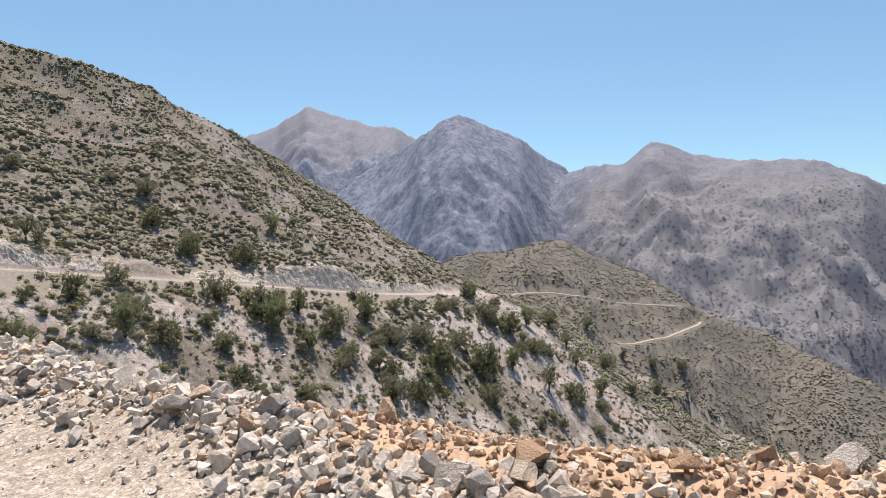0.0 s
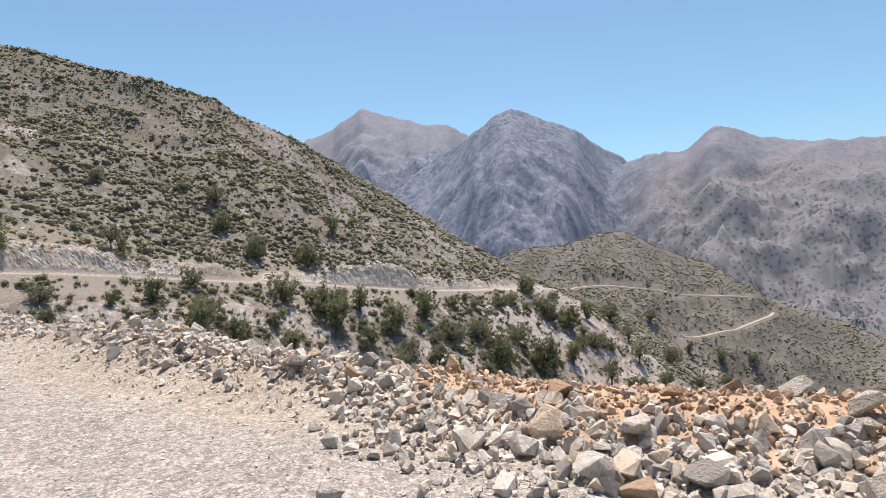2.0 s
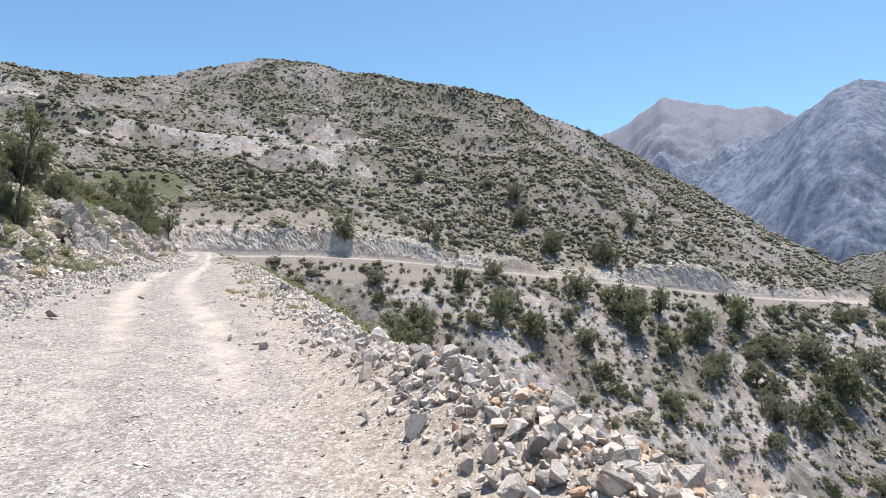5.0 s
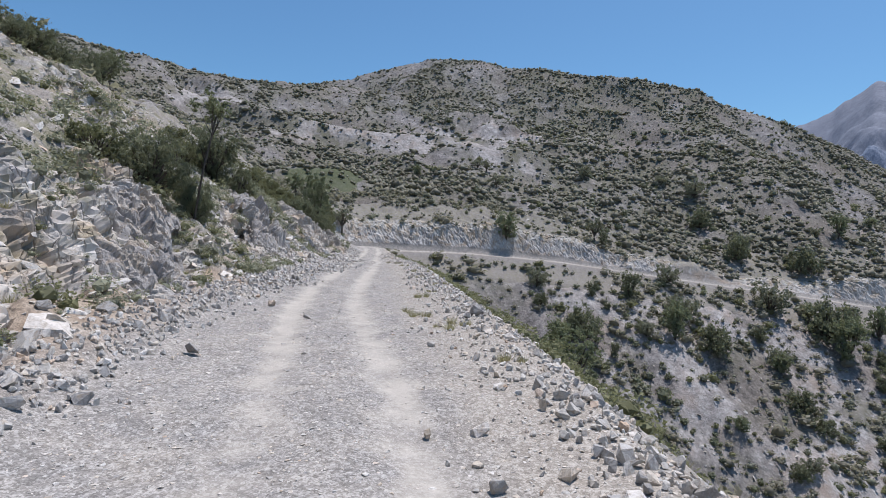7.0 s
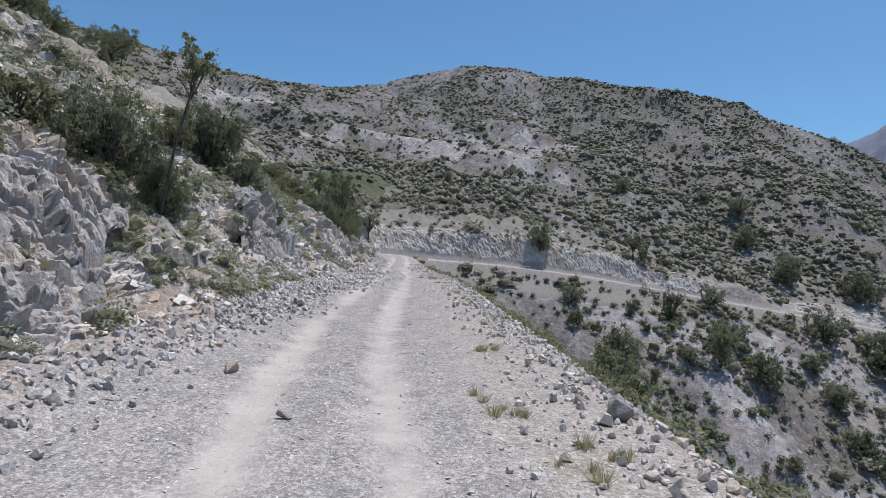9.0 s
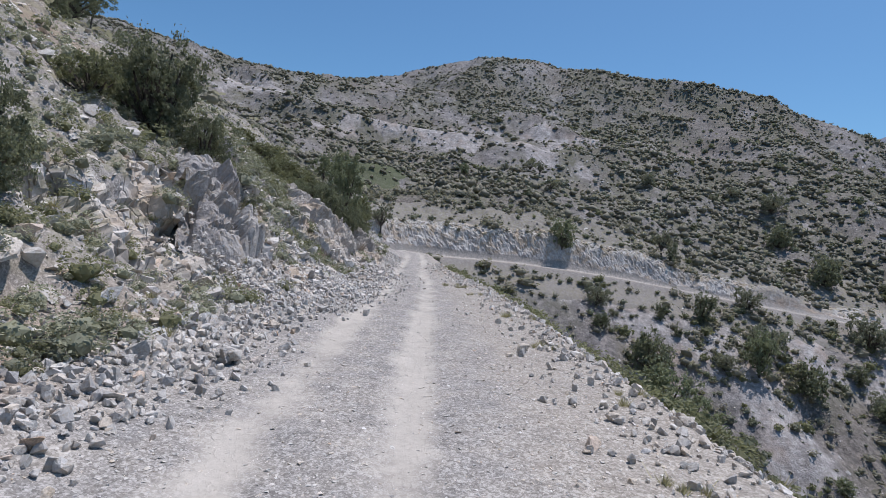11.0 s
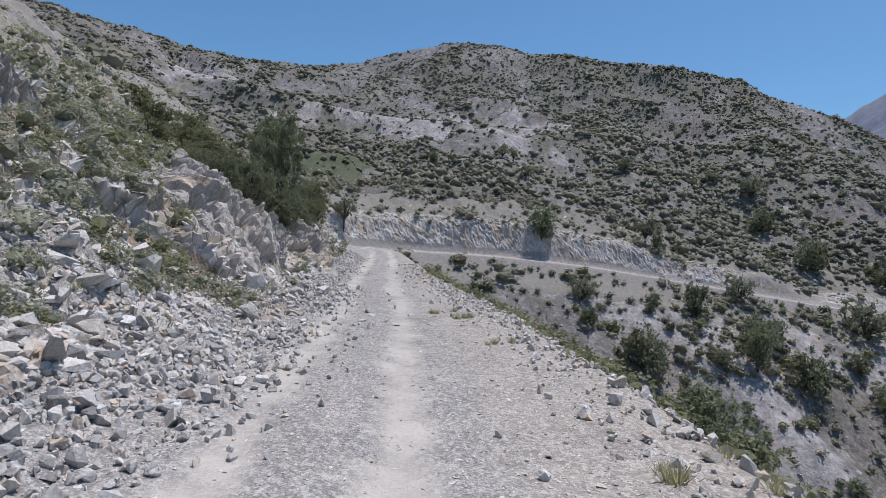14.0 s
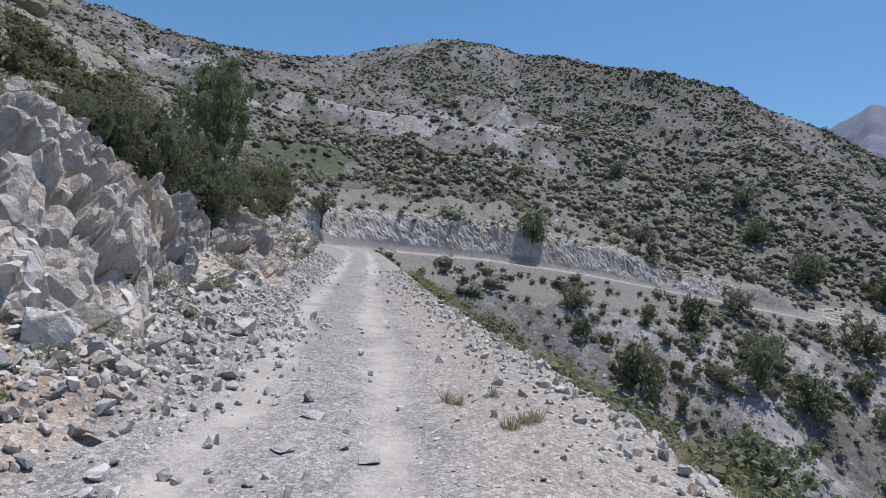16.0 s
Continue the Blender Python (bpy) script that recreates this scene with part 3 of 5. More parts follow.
BENCH = [(-182, 74, 5), (-181, 88, 6), (-178, 101, 8), (-172, 112, 9), (-160, 118, 12), (-150, 126, 15), (-140, 132, 14), (-128, 122, 11), (-119, 126, 9), (-154, 145, 12), (-150, 100, 6), (-113, 124, 7), (-222, 64, 13), (-80, 163, 5)]


def scars(x, y):
    """Bare patches of the hillside, along the old bench and below it."""
    out = 0
    for bx, by, r in BENCH:
        out = np.maximum(out, np.exp(-(((x - bx) / r) ** 2 + ((y - by) / r) ** 2)))
    return out


def scrub_cover(x, y):
    """How thickly the low scrub grows there: in patches, with bare scree between."""
    return 0.58 + 0.34 * fbm(x / 30, y / 22, 2, 112) + 0.55 * fbm(x / 7, y / 7, 3, 111)


def meadow(x, y):
    return step(0.3, 0.7, np.exp(-(((x + 132) / 11) ** 2 + ((y - 69) / 11) ** 2)) + 0.2 * fbm(x / 6, y / 6, 2, 92))


def build_strip(name, label, s, d):
    """A stretch of the track with its verges and cut."""
    s, d = np.meshgrid(s, d, indexing="ij")
    x, y = from_track(s, d)
    z = land_height(x.ravel(), y.ravel(), s.ravel(), d.ravel()).reshape(x.shape)
    add, rock = strip_detail(x, y, s, d)
    e = strip_edge(s, d)
    z = z + add * e - 0.25 * (1 - step(0, 0.4, np.minimum(np.minimum(s - STRIP_S[0], STRIP_S[1] - s), np.minimum(d - STRIP_D[0], STRIP_D[1] - d))))
    push = rock_push(s, d, z, rock) * e
    x, y = from_track(s, d - 0.75 * push)
    z = z + 0.6 * push
    out, up = np.interp(s, ARC, TRACK[:, 4]), np.interp(s, ARC, TRACK[:, 3])
    away = step(70, 82, s)
    on = step(-out - 0.5, -out + 0.1, d) * step(up + 0.8, up + 0.2, d)
    rut = ruts(s, d) * step(4, 15, s) * (0.85 + 0.4 * fbm(s * 0.25, d * 0.8, 3, 98)) * (1 - away) + 0.08 * step(15, 4, s) + 0.3 * away * on
    tan = (0.15 + 0.65 * step(-0.5, -1.5, d)) * step(9, 3, s) + (0.42 + 0.4 * step(-0.9, -1.8, d)) * step(3, 9, s)
    tan = tan + 0.45 * step(9, 5, s) * np.exp(-((-d - out + 1.1) / 0.55) ** 2)
    rust = step(7.5, 2, s) * np.exp(-((-d - out - 0.2 + 0.25 * step(3, 0, s)) / (0.5 + 0.45 * step(2.5, -0.5, s))) ** 2)
    earth = 0.35 * np.exp(-((-d - out - 0.15) / 0.6) ** 2) + 0.32 * step(up + 0.6, up + 1.3, d) + (0.3 + 0.35 * step(26, 20, s)) * np.exp(-((d - up - 0.8) / 0.8) ** 2) + 0.5 * np.exp(-((s - 36.3) / 1.8) ** 2) * step(up - 0.3, up + 0.4, d)
    hill = away * np.clip(1 - on - 1.4 * rock, 0, 1) * (0.9 - 0.25 * step(-out - 0.4, -out - 2.5, d)) * np.where(d > 0, step(up + 1.5, up + 4.0, d), 1)
    veg = 0.8 * step(up + 1.0, up + 3, d) + step(-out - 1.1, -out - 2.2, d) * (1 - 0.5 * away)
    me = grid_mesh(name, x[:, ::-1], y[:, ::-1], z[:, ::-1], GRAVEL, {k: v[:, ::-1] for k, v in (("rut", rut), ("tan", tan), ("rust", rust), ("earth", earth), ("rock", rock), ("veg", veg), ("hill", hill))})
    hard = (rock[:, ::-1] > 0.35).ravel()
    flat = np.zeros(len(me.polygons) * 4, np.int32)
    me.loops.foreach_get("vertex_index", flat)
    me.polygons.foreach_set("use_smooth", ~hard[flat.reshape(-1, 4)[:, 0]])
    tagged(new(name, me), label, "road", kind="structure")


def build_land():
    az = np.radians(np.concatenate([np.arange(-50, 20, 0.28), np.arange(20, 96, 0.38), np.arange(97, 310, 3.0)]))
    rr = np.exp(np.concatenate([np.arange(math.log(3.0), 6.7, 0.0145), np.arange(6.7, 7.7, 0.0085), np.arange(7.7, math.log(4600), 0.015)]))
    a, r = np.meshgrid(az, rr)
    x, y = -np.sin(a) * r - 8, np.cos(a) * r + 5
    s, d = to_track(x, y)
    s, d = s.reshape(x.shape), d.reshape(x.shape)
    z = land_height(x.ravel(), y.ravel(), s.ravel(), d.ravel()).reshape(x.shape)
    m = np.minimum(np.minimum(s - STRIP_S[0], STRIP_S[1] - s), np.minimum(d - STRIP_D[0], STRIP_D[1] - d))
    z = z - 1.5 * step(0.2, 2.2, m)
    ro = np.hypot(x, y)
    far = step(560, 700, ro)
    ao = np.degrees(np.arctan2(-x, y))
    # brown: where the far ranges take the second haze-tinted ramp
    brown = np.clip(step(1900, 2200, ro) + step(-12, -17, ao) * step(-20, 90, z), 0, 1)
    up, out = np.interp(s, ARC, TRACK[:, 3]), np.interp(s, ARC, TRACK[:, 4])
    u = (x + 97) * 0.559 + (y - 70) * 0.829
    high = np.clip(0.25 + np.maximum(np.exp(-((u - 8) / 30) ** 2), np.exp(-((u - 112) / 22) ** 2)) + 0.3 * fbm(x / 5, y / 5, 2, 96), 0, 1)
    track = step(-out - 0.6, -out, d) * np.maximum(step(up + 1.2, up + 0.2, d), step(up + 4.5, up + 2.6, d) * high)
    patchy = 0.5 * fbm(x / 9, y / 9, 4, 91)
    scar = step(0.42, 0.7, patchy + scars(x, y))
    green = meadow(x, y)
    cutting = np.zeros(x.shape)
    by = (x > -255) & (x < -112) & (y > 45) & (y < 172)
    gap, level = bench_gap(x[by], y[by])
    cutting[by] = np.exp(-(gap / 9) ** 2) * step(-1.0, 1.5, z[by] - level) * (0.75 + 0.5 * patchy[by])
    bare = np.clip(track + 0.9 * cutting + 0.7 * step(-9, -2.5, d) * step(2, -1, d) + 0.62 * scar + 0.6 * step(-0.15, 0.4, fbm(x / 15, y / 15, 3, 95)) * step(-3, -9, d) + 0.28 * step(150, 200, s) * step(-6, -14, d), 0, 1)
    veg = np.clip(1.25 * scrub_cover(x, y) - 0.05 + 0.4 * step(300, 360, ro) - bare, 0, 1.15)
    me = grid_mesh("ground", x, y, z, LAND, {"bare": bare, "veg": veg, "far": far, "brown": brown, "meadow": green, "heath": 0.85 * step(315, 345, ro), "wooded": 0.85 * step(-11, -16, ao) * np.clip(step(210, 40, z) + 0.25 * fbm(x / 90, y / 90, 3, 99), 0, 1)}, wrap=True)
    ob = new("ground", me)
    tagged(ob, "stony mountain land with limestone slopes and dry scrub", "ground", kind="structure")
    near = np.concatenate([np.arange(STRIP_S[0], 0, 0.16), np.arange(0, 58, 0.085), np.arange(58, S_FINE, 0.16), [S_FINE]])
    build_strip("road", "pale gravel mountain track with two dusty wheel ruts", near, np.concatenate([np.arange(STRIP_D[0], 1.7, 0.11), np.arange(1.7, 7.0, 0.055), np.arange(7.0, 10.0, 0.1), np.arange(10.0, STRIP_D[1] + 0.1, 0.2)]))
    build_strip("road", "pale dirt track cut across the opposite slope", np.concatenate([np.arange(S_FINE, 190, 0.3), np.arange(190, STRIP_S[1] + 0.1, 0.6)]), np.concatenate([np.arange(STRIP_D[0], -3, 0.6), np.arange(-3, 2, 0.3), np.arange(2.0, 7.0, 0.16), np.arange(7.0, STRIP_D[1] + 0.1, 0.7)]))


build_land()


# ---- stones ----
def stone_colours(name, source, stops, spread=1.0):
    """Broken limestone; each piece its own tone."""
    m, n, l, b = material(name, 0.9)
    co = n.new("ShaderNodeTexCoord").outputs["Object"]
    if source == "object":
        rnd = n.new("ShaderNodeObjectInfo").outputs["Random"]
    else:
        rnd = n.new("ShaderNodeNewGeometry").outputs["Random Per Island"]
    base = ramp(n, l, rnd, stops)
    grain = noise_tex(n, l, co, 9.0 * spread, 6, 0.65)
    veins = noise_tex(n, l, co, 2.6 * spread, 5, 0.6, 1.2)
    col = mix(n, l, 0.75, base, ramp(n, l, grain, [(0.3, 0.68), (0.5, 0.95), (0.72, 1.12)]), "MULTIPLY")
    col = mix(n, l, ramp(n, l, veins, [(0.5, 0.0), (0.64, 0.55)]), col, (0.36, 0.285, 0.20))
    l.new(col, b.inputs["Base Color"])
    bump(n, l, b, math_node(n, l, "ADD", grain, veins), 0.8, 0.05 if source == "object" else 0.02)
    return m


PALE = [(0.0, (0.39, 0.375, 0.355)), (0.3, (0.55, 0.525, 0.485)), (0.55, (0.67, 0.64, 0.595)), (0.75, (0.60, 0.52, 0.425)), (0.9, (0.70, 0.675, 0.64)), (1.0, (0.60, 0.45, 0.33))]
GREY = [(0.0, (0.33, 0.318, 0.305)), (0.35, (0.46, 0.445, 0.425)), (0.65, (0.565, 0.545, 0.515)), (0.85, (0.60, 0.545, 0.47)), (1.0, (0.72, 0.70, 0.67))]
RUST = [(0.0, (0.43, 0.295, 0.20)), (0.4, (0.55, 0.395, 0.285)), (0.7, (0.62, 0.475, 0.355)), (1.0, (0.64, 0.56, 0.47))]
STONE_PALE, STONE_GREY, STONE_RUST = (stone_colours("limestone_" + k, "object", c) for k, c in (("pale", PALE), ("grey", GREY), ("rusty", RUST)))
STONE_CRAG = stone_colours("limestone_crag", "object", [(0.0, (0.34, 0.32, 0.305)), (0.8, (0.45, 0.425, 0.395)), (1.0, (0.48, 0.415, 0.34))], 1.6)
STONE_LEDGE = stone_colours("limestone_ledge", "object", [(0.0, (0.42, 0.385, 0.345)), (0.7, (0.53, 0.485, 0.43)), (1.0, (0.53, 0.44, 0.345))], 1.6)
RUBBLE_PALE, RUBBLE_GREY, RUBBLE_RUST = (stone_colours("rubble_" + k, "island", c, 4.5) for k, c in (("pale", PALE), ("grey", GREY), ("rusty", RUST)))


def rock_shape(seed, points=13, flat=0.7):
    """An angular broken stone, about 2 across."""
    rng = random.Random(seed)
    bm = bmesh.new()
    sx, sy, sz = rng.uniform(0.8, 1.2), rng.uniform(0.6, 0.95), flat * rng.uniform(0.7, 1.1)
    for _ in range(points):
        v = Vector((rng.gauss(0, 1), rng.gauss(0, 1), rng.gauss(0, 1))).normalized()
        p = max(abs(v.x), abs(v.y), abs(v.z))
        v = v * (0.62 + 0.38 / p * 0.62)
        bm.verts.new((v.x * sx, v.y * sy, v.z * sz))
    bmesh.ops.convex_hull(bm, input=bm.verts[:])
    bmesh.ops.delete(bm, geom=[v for v in bm.verts if not v.link_faces], context="VERTS")
    return bm


def big_rock_mesh(seed, mat, flat=0.7):
    """A boulder with chipped edges and rough faces."""
    bm = rock_shape(seed, 11, flat)
    bmesh.ops.dissolve_limit(bm, angle_limit=radians(14), verts=bm.verts[:], edges=bm.edges[:])
    bmesh.ops.bevel(bm, geom=bm.edges[:], offset=0.025, segments=1, affect="EDGES")
    bmesh.ops.triangulate(bm, faces=bm.faces[:])
    bmesh.ops.subdivide_edges(bm, edges=[e for e in bm.edges if e.calc_length() > 0.45], cuts=1)
    bmesh.ops.triangulate(bm, faces=bm.faces[:])
    for v in bm.verts:
        v.co += v.co.normalized() * 0.07 * noise.fractal(v.co * 2.3 + Vector((seed, 0, 0)), 1.0, 2.0, 3)
    me = bpy.data.meshes.new("boulder")
    bm.to_mesh(me)
    bm.free()
    me.materials.append(mat)
    return me


def as_arrays(bm):
    bmesh.ops.triangulate(bm, faces=bm.faces[:])
    bm.verts.index_update()
    v = np.array([p.co[:] for p in bm.verts])
    f = np.array([[q.index for q in t.verts] for t in bm.faces])
    bm.free()
    return v, f


def turns(rng, n, tilt=math.pi):
    """Random turns: any heading, leaning up to tilt."""
    a, b, c = rng.uniform(0, 2 * math.pi, n), rng.uniform(-tilt, tilt, n), rng.uniform(-tilt, tilt, n)
    ca, sa, cb, sb, cc, sc = np.cos(a), np.sin(a), np.cos(b), np.sin(b), np.cos(c), np.sin(c)
    o, i = np.zeros(n), np.ones(n)
    rz = np.array([[ca, -sa, o], [sa, ca, o], [o, o, i]]).transpose(2, 0, 1)
    ry = np.array([[cb, o, sb], [o, i, o], [-sb, o, cb]]).transpose(2, 0, 1)
    rx = np.array([[i, o, o], [o, cc, -sc], [o, sc, cc]]).transpose(2, 0, 1)
    return rz @ ry @ rx


def strewn(name, shapes, place, size, turn, pick, mat, label, category, smooth=False):
    """Many small pieces joined into one object of stuff. size: a number or three for each piece."""
    vs, fs, base = [], [], 0
    size = np.asarray(size, float)
    size = size[:, None] * np.ones(3) if size.ndim == 1 else size
    for k, (v, f) in enumerate(shapes):
        m = pick == k
        if not m.any():
            continue
        w = np.einsum("nij,nvj->nvi", turn[m], v[None] * size[m][:, None, :]) + place[m][:, None, :]
        n = len(w)
        fs.append((f[None] + base + np.arange(n)[:, None, None] * len(v)).reshape(-1, 3))
        vs.append(w.reshape(-1, 3))
        base += n * len(v)
    v, f = np.vstack(vs), np.vstack(fs)
    me = bpy.data.meshes.new(name)
    me.vertices.add(len(v))
    me.vertices.foreach_set("co", v.ravel())
    me.loops.add(f.size)
    me.polygons.add(len(f))
    me.loops.foreach_set("vertex_index", f.ravel())
    me.polygons.foreach_set("loop_start", np.arange(0, f.size, 3))
    me.polygons.foreach_set("use_smooth", np.full(len(f), smooth))
    me.update(calc_edges=True)
    me.materials.append(mat)
    return tagged(new(name, me), label, category, kind="stuff")


STONES = [as_arrays(rock_shape(300 + k, 11, 0.75)) for k in range(10)]
CHIPS = [as_arrays(rock_shape(400 + k, 6, 0.6)) for k in range(8)]


def on_land(s, d):
    x, y = from_track(s, d)
    return np.stack([x, y, surface(x, y)], -1)


def edge_at(s, k):
    return np.interp(s, ARC, TRACK[:, k])


def berm_stones():
    """The bank of broken rock along the outer edge."""
    rng = np.random.default_rng(5)
    shapes = {m.name: [big_rock_mesh(500 + 7 * k + i, m, 0.72) for i in range(7)] for k, m in enumerate((STONE_PALE, STONE_GREY, STONE_RUST))}
    # the larger ones, one by one
    n = 150
    s = rng.uniform(-5.0, 9.4, n)
    off = rng.normal(0.12, 0.34, n)
    off = np.where(off > 0.75, 0.3, off) + step(3.2, 0.8, s) * rng.uniform(0, 1.2, n)
    d = -edge_at(s, 4) + off + 0.05
    r = np.clip(np.exp(rng.normal(-2.5, 0.42, n)), 0.05, 0.22) * np.where(s > 4, 0.9, 1.0)
    p = on_land(s, d)
    for i in range(n):
        back = off[i] < 0.1
        u = rng.uniform()
        mat = STONE_RUST if (back and u < 0.45 and s[i] < 6) or (s[i] < 0.5 and off[i] < 0.3 and u < 0.6) or u < 0.1 else (STONE_GREY if u < 0.45 else STONE_PALE)
        ob = new("rock", shapes[mat.name][rng.integers(7)])
        ob.matrix_world = pose(*p[i], rng.uniform(-40, 40), rng.uniform(-40, 40), rng.uniform(0, 360)) @ Matrix.Diagonal((r[i], r[i], r[i], 1))
        ob.location.z += r[i] * 0.45
        look_of = {"limestone_pale": "pale cream", "limestone_grey": "grey", "limestone_rusty": "rust-stained"}[mat.name]
        tagged(ob, f"{look_of} broken limestone rock heaped on the track's bank", "rock", "rocks heaped along the outer edge")
    # the rest
    for name, mat, count, mean, spread, lo, hi in (("pale_rubble", RUBBLE_PALE, 3400, 0.0, 0.36, 0.015, 0.07), ("grey_rubble", RUBBLE_GREY, 2200, 0.05, 0.34, 0.015, 0.085),
                                                   ("fine_rubble", RUBBLE_PALE, 8000, 0.2, 0.5, 0.008, 0.035), ("rusty_rubble", RUBBLE_RUST, 6500, -0.15, 0.34, 0.01, 0.055), ("heaped_rubble", RUBBLE_PALE, 2600, 0.15, 0.25, 0.02, 0.085), ("heaped_grey_rubble", RUBBLE_GREY, 1500, 0.15, 0.25, 0.04, 0.11), ("heaped_blocks", RUBBLE_PALE, 170, 0.12, 0.34, 0.07, 0.17)):
        s = rng.uniform(-9, 5.5 if mat is RUBBLE_RUST else 12, count)
        s = s[rng.uniform(size=len(s)) < 0.07 + 0.93 * step(9.0, 6.0, s)]
        off = rng.normal(mean, spread, len(s)) + step(3.2, 0.8, s) * rng.uniform(0, 0.55 if mat is RUBBLE_RUST else 1.25, len(s))
        count = len(s)
        if mat is not RUBBLE_RUST:
            m = rng.uniform(size=count) < 0.06 + 0.94 * np.maximum(step(4.5, 7.0, s), step(0.0, 0.4, off - 0.35 + 0.42 * step(1.0, 3.0, s)))
            s, off = s[m], off[m]
        count = len(s)
        d = -edge_at(s, 4) + off
        r = rng.uniform(lo, hi, count) * rng.uniform(0.6, 1.2, count)
        p = on_land(s, d)
        p[:, 2] += r * 0.35
        shapes2 = CHIPS if name == "fine_rubble" else STONES
        strewn(name, shapes2, p, r, turns(rng, count), rng.integers(0, len(shapes2), count), mat, "small broken limestone rubble on the earth bank", "rubble")


def boulder(name, x, y, r, seed, mat, label, turn=(0, 0, 0), flat=0.72, sink=0.45, stretch=(1, 1, 1), group=""):
    ob = new(name, big_rock_mesh(seed, mat, flat))
    z = float(surface(np.array([x]), np.array([y]))[0])
    ob.matrix_world = pose(x, y, z + r * stretch[2] * sink, *turn) @ Matrix.Diagonal((r * stretch[0], r * stretch[1], r * stretch[2], 1))
    return tagged(ob, label, "rock", group)


def outcrop(foot, head, width, height, seed, label, lean):
    """A rib of cracked limestone up the bank: blocks along a steep bedding, between tilted joints."""
    a, b = np.array(foot, float), np.array(head, float)
    run = b - a
    length = float(np.hypot(*run))
    along = run / length
    side = np.array([-along[1], along[0]]) * (1 if along[0] * 0.84 - along[1] * 0.54 < 0 else -1)
    nu, nv = int(length * 1.25 / 0.035), int(width * 2.5 / 0.035)
    u, v = np.meshgrid(np.linspace(-0.08, 1.08, nu), np.linspace(-1.15, 1.15, nv), indexing="ij")
    wob = 0.30 * vnoise(u * length * 1.1, 0 * u + seed, 201)
    x = a[0] + run[0] * u + side[0] * (v + wob) * width
    y = a[1] + run[1] * u + side[1] * (v + wob) * width
    z = surface(x, y)
    p, q = u * length, v * width
    p, q = p + 0.16 * vnoise(p * 1.7, q * 1.7, seed + 5), q + 0.16 * vnoise(p * 1.7, q * 1.7, seed + 6)
    c, t = 0.93 * p + 0.36 * q, 0.93 * q - 0.36 * p
    if height < 0.7:                                       # low ledges are broken smaller
        c, t = c * 1.8, t * 1.8
    ragged = 1 + 0.35 * vnoise(p * 1.2, q * 1.2, seed + 7)
    mass = np.clip(1 - np.abs(v * ragged) ** 2.4, 0, 1) ** 0.6 * np.clip((u + 0.05) / 0.22, 0, 1) ** 0.6 * np.clip((1.05 - u) / 0.16, 0, 1) ** 0.5
    rise = 0.66 + 0.62 * blocks(c * 1.0, t * 1.5, seed, 0.9, 0.2) + 0.40 * blocks(c * 2.6, t * 2.6, seed + 10, 1.0, 0.2) + 0.12 * blocks(c * 5.5, t * 8.0, seed + 20, 1.4, 0.16) + 0.035 * fbm(p * 9, q * 9, 3, seed + 30)
    h = height * mass * rise
    edge = np.minimum(mass * 4, 1)
    x, y = x + h * lean[0], y + h * lean[1]
    z = z + h * 0.85 - 0.32 * (1 - edge)
    idx = np.arange(nu * nv).reshape(nu, nv)
    pts = np.stack([x, y, z], -1).reshape(-1, 3) - [a[0], a[1], 0]
    quads = np.stack([idx[:-1, :-1], idx[1:, :-1], idx[1:, 1:], idx[:-1, 1:]], -1).reshape(-1, 4)
    block_of = cells(c, t * 1.5, seed)[2][:-1, :-1].ravel()
    root = tagged(new("rock_outcrop"), label, "rock outcrop", "outcrops of the cut")
    root.location = (a[0], a[1], 0)
    for k in np.unique(block_of):
        f = quads[block_of == k]
        used, local = np.unique(f, return_inverse=True)
        me = bpy.data.meshes.new("block")
        me.from_pydata(pts[used].tolist(), [], local.reshape(-1, 4).tolist())
        me.materials.append(STONE_CRAG if height < 0.8 else STONE_LEDGE)
        new("block", me).parent = root


# ribs of rock: foot, head, half width, how far they stand out, seed, lean towards the track
CRAGS = [
    ((-26.9, 12.55), (-31.3, 13.0), 0.66, 0.75, 311, (0.55, 0.45), "tall grey cracked limestone rib standing out of the bank"),
    ((-34.4, 18.1), (-39.4, 19.2), 1.15, 1.0, 352, (0.36, 0.5), "blocky grey limestone outcrop above the fallen stones"),
    ((-40.3, 22.9), (-44.4, 23.3), 0.9, 0.85, 527, (0.42, 0.6), "pale grey limestone buttress beside the dark shrubs"),
    ((-37.6, 20.0), (-40.4, 21.3), 0.6, 0.6, 383, (0.55, 0.45), "dark grey cracked limestone buttress at the bank's foot"),
    ((-19.2, 6.6), (-22.4, 6.9), 0.8, 0.42, 419, (0.55, 0.45), "broken pale limestone ledge on the bank"),
    ((-34.2, 14.0), (-36.0, 14.4), 0.7, 0.6, 455, (0.55, 0.45), "small grey limestone crag high on the bank"),
    ((-15.6, 5.6), (-18.2, 6.6), 0.6, 0.4, 491, (0.55, 0.45), "low tan limestone ledge at the bank's foot"),
]


def on_crag(x, y):
    """Whether a place lies on one of the ribs."""
    hit = np.zeros(np.shape(x), bool)
    for (ax, ay), (bx, by), w, h, _seed, lean, _label in CRAGS:
        ax, bx, ay, by = ax + lean[0] * h * 0.5, bx + lean[0] * h * 0.5, ay + lean[1] * h * 0.5, by + lean[1] * h * 0.5
        t = np.clip(((x - ax) * (bx - ax) + (y - ay) * (by - ay)) / ((bx - ax) ** 2 + (by - ay) ** 2), 0, 1)
        hit |= np.hypot(x - ax - t * (bx - ax), y - ay - t * (by - ay)) < w * 0.9
    return hit


def outcrops():
    for foot, head, width, height, seed, lean, label in CRAGS:
        outcrop(foot, head, width, height, seed, label, lean)


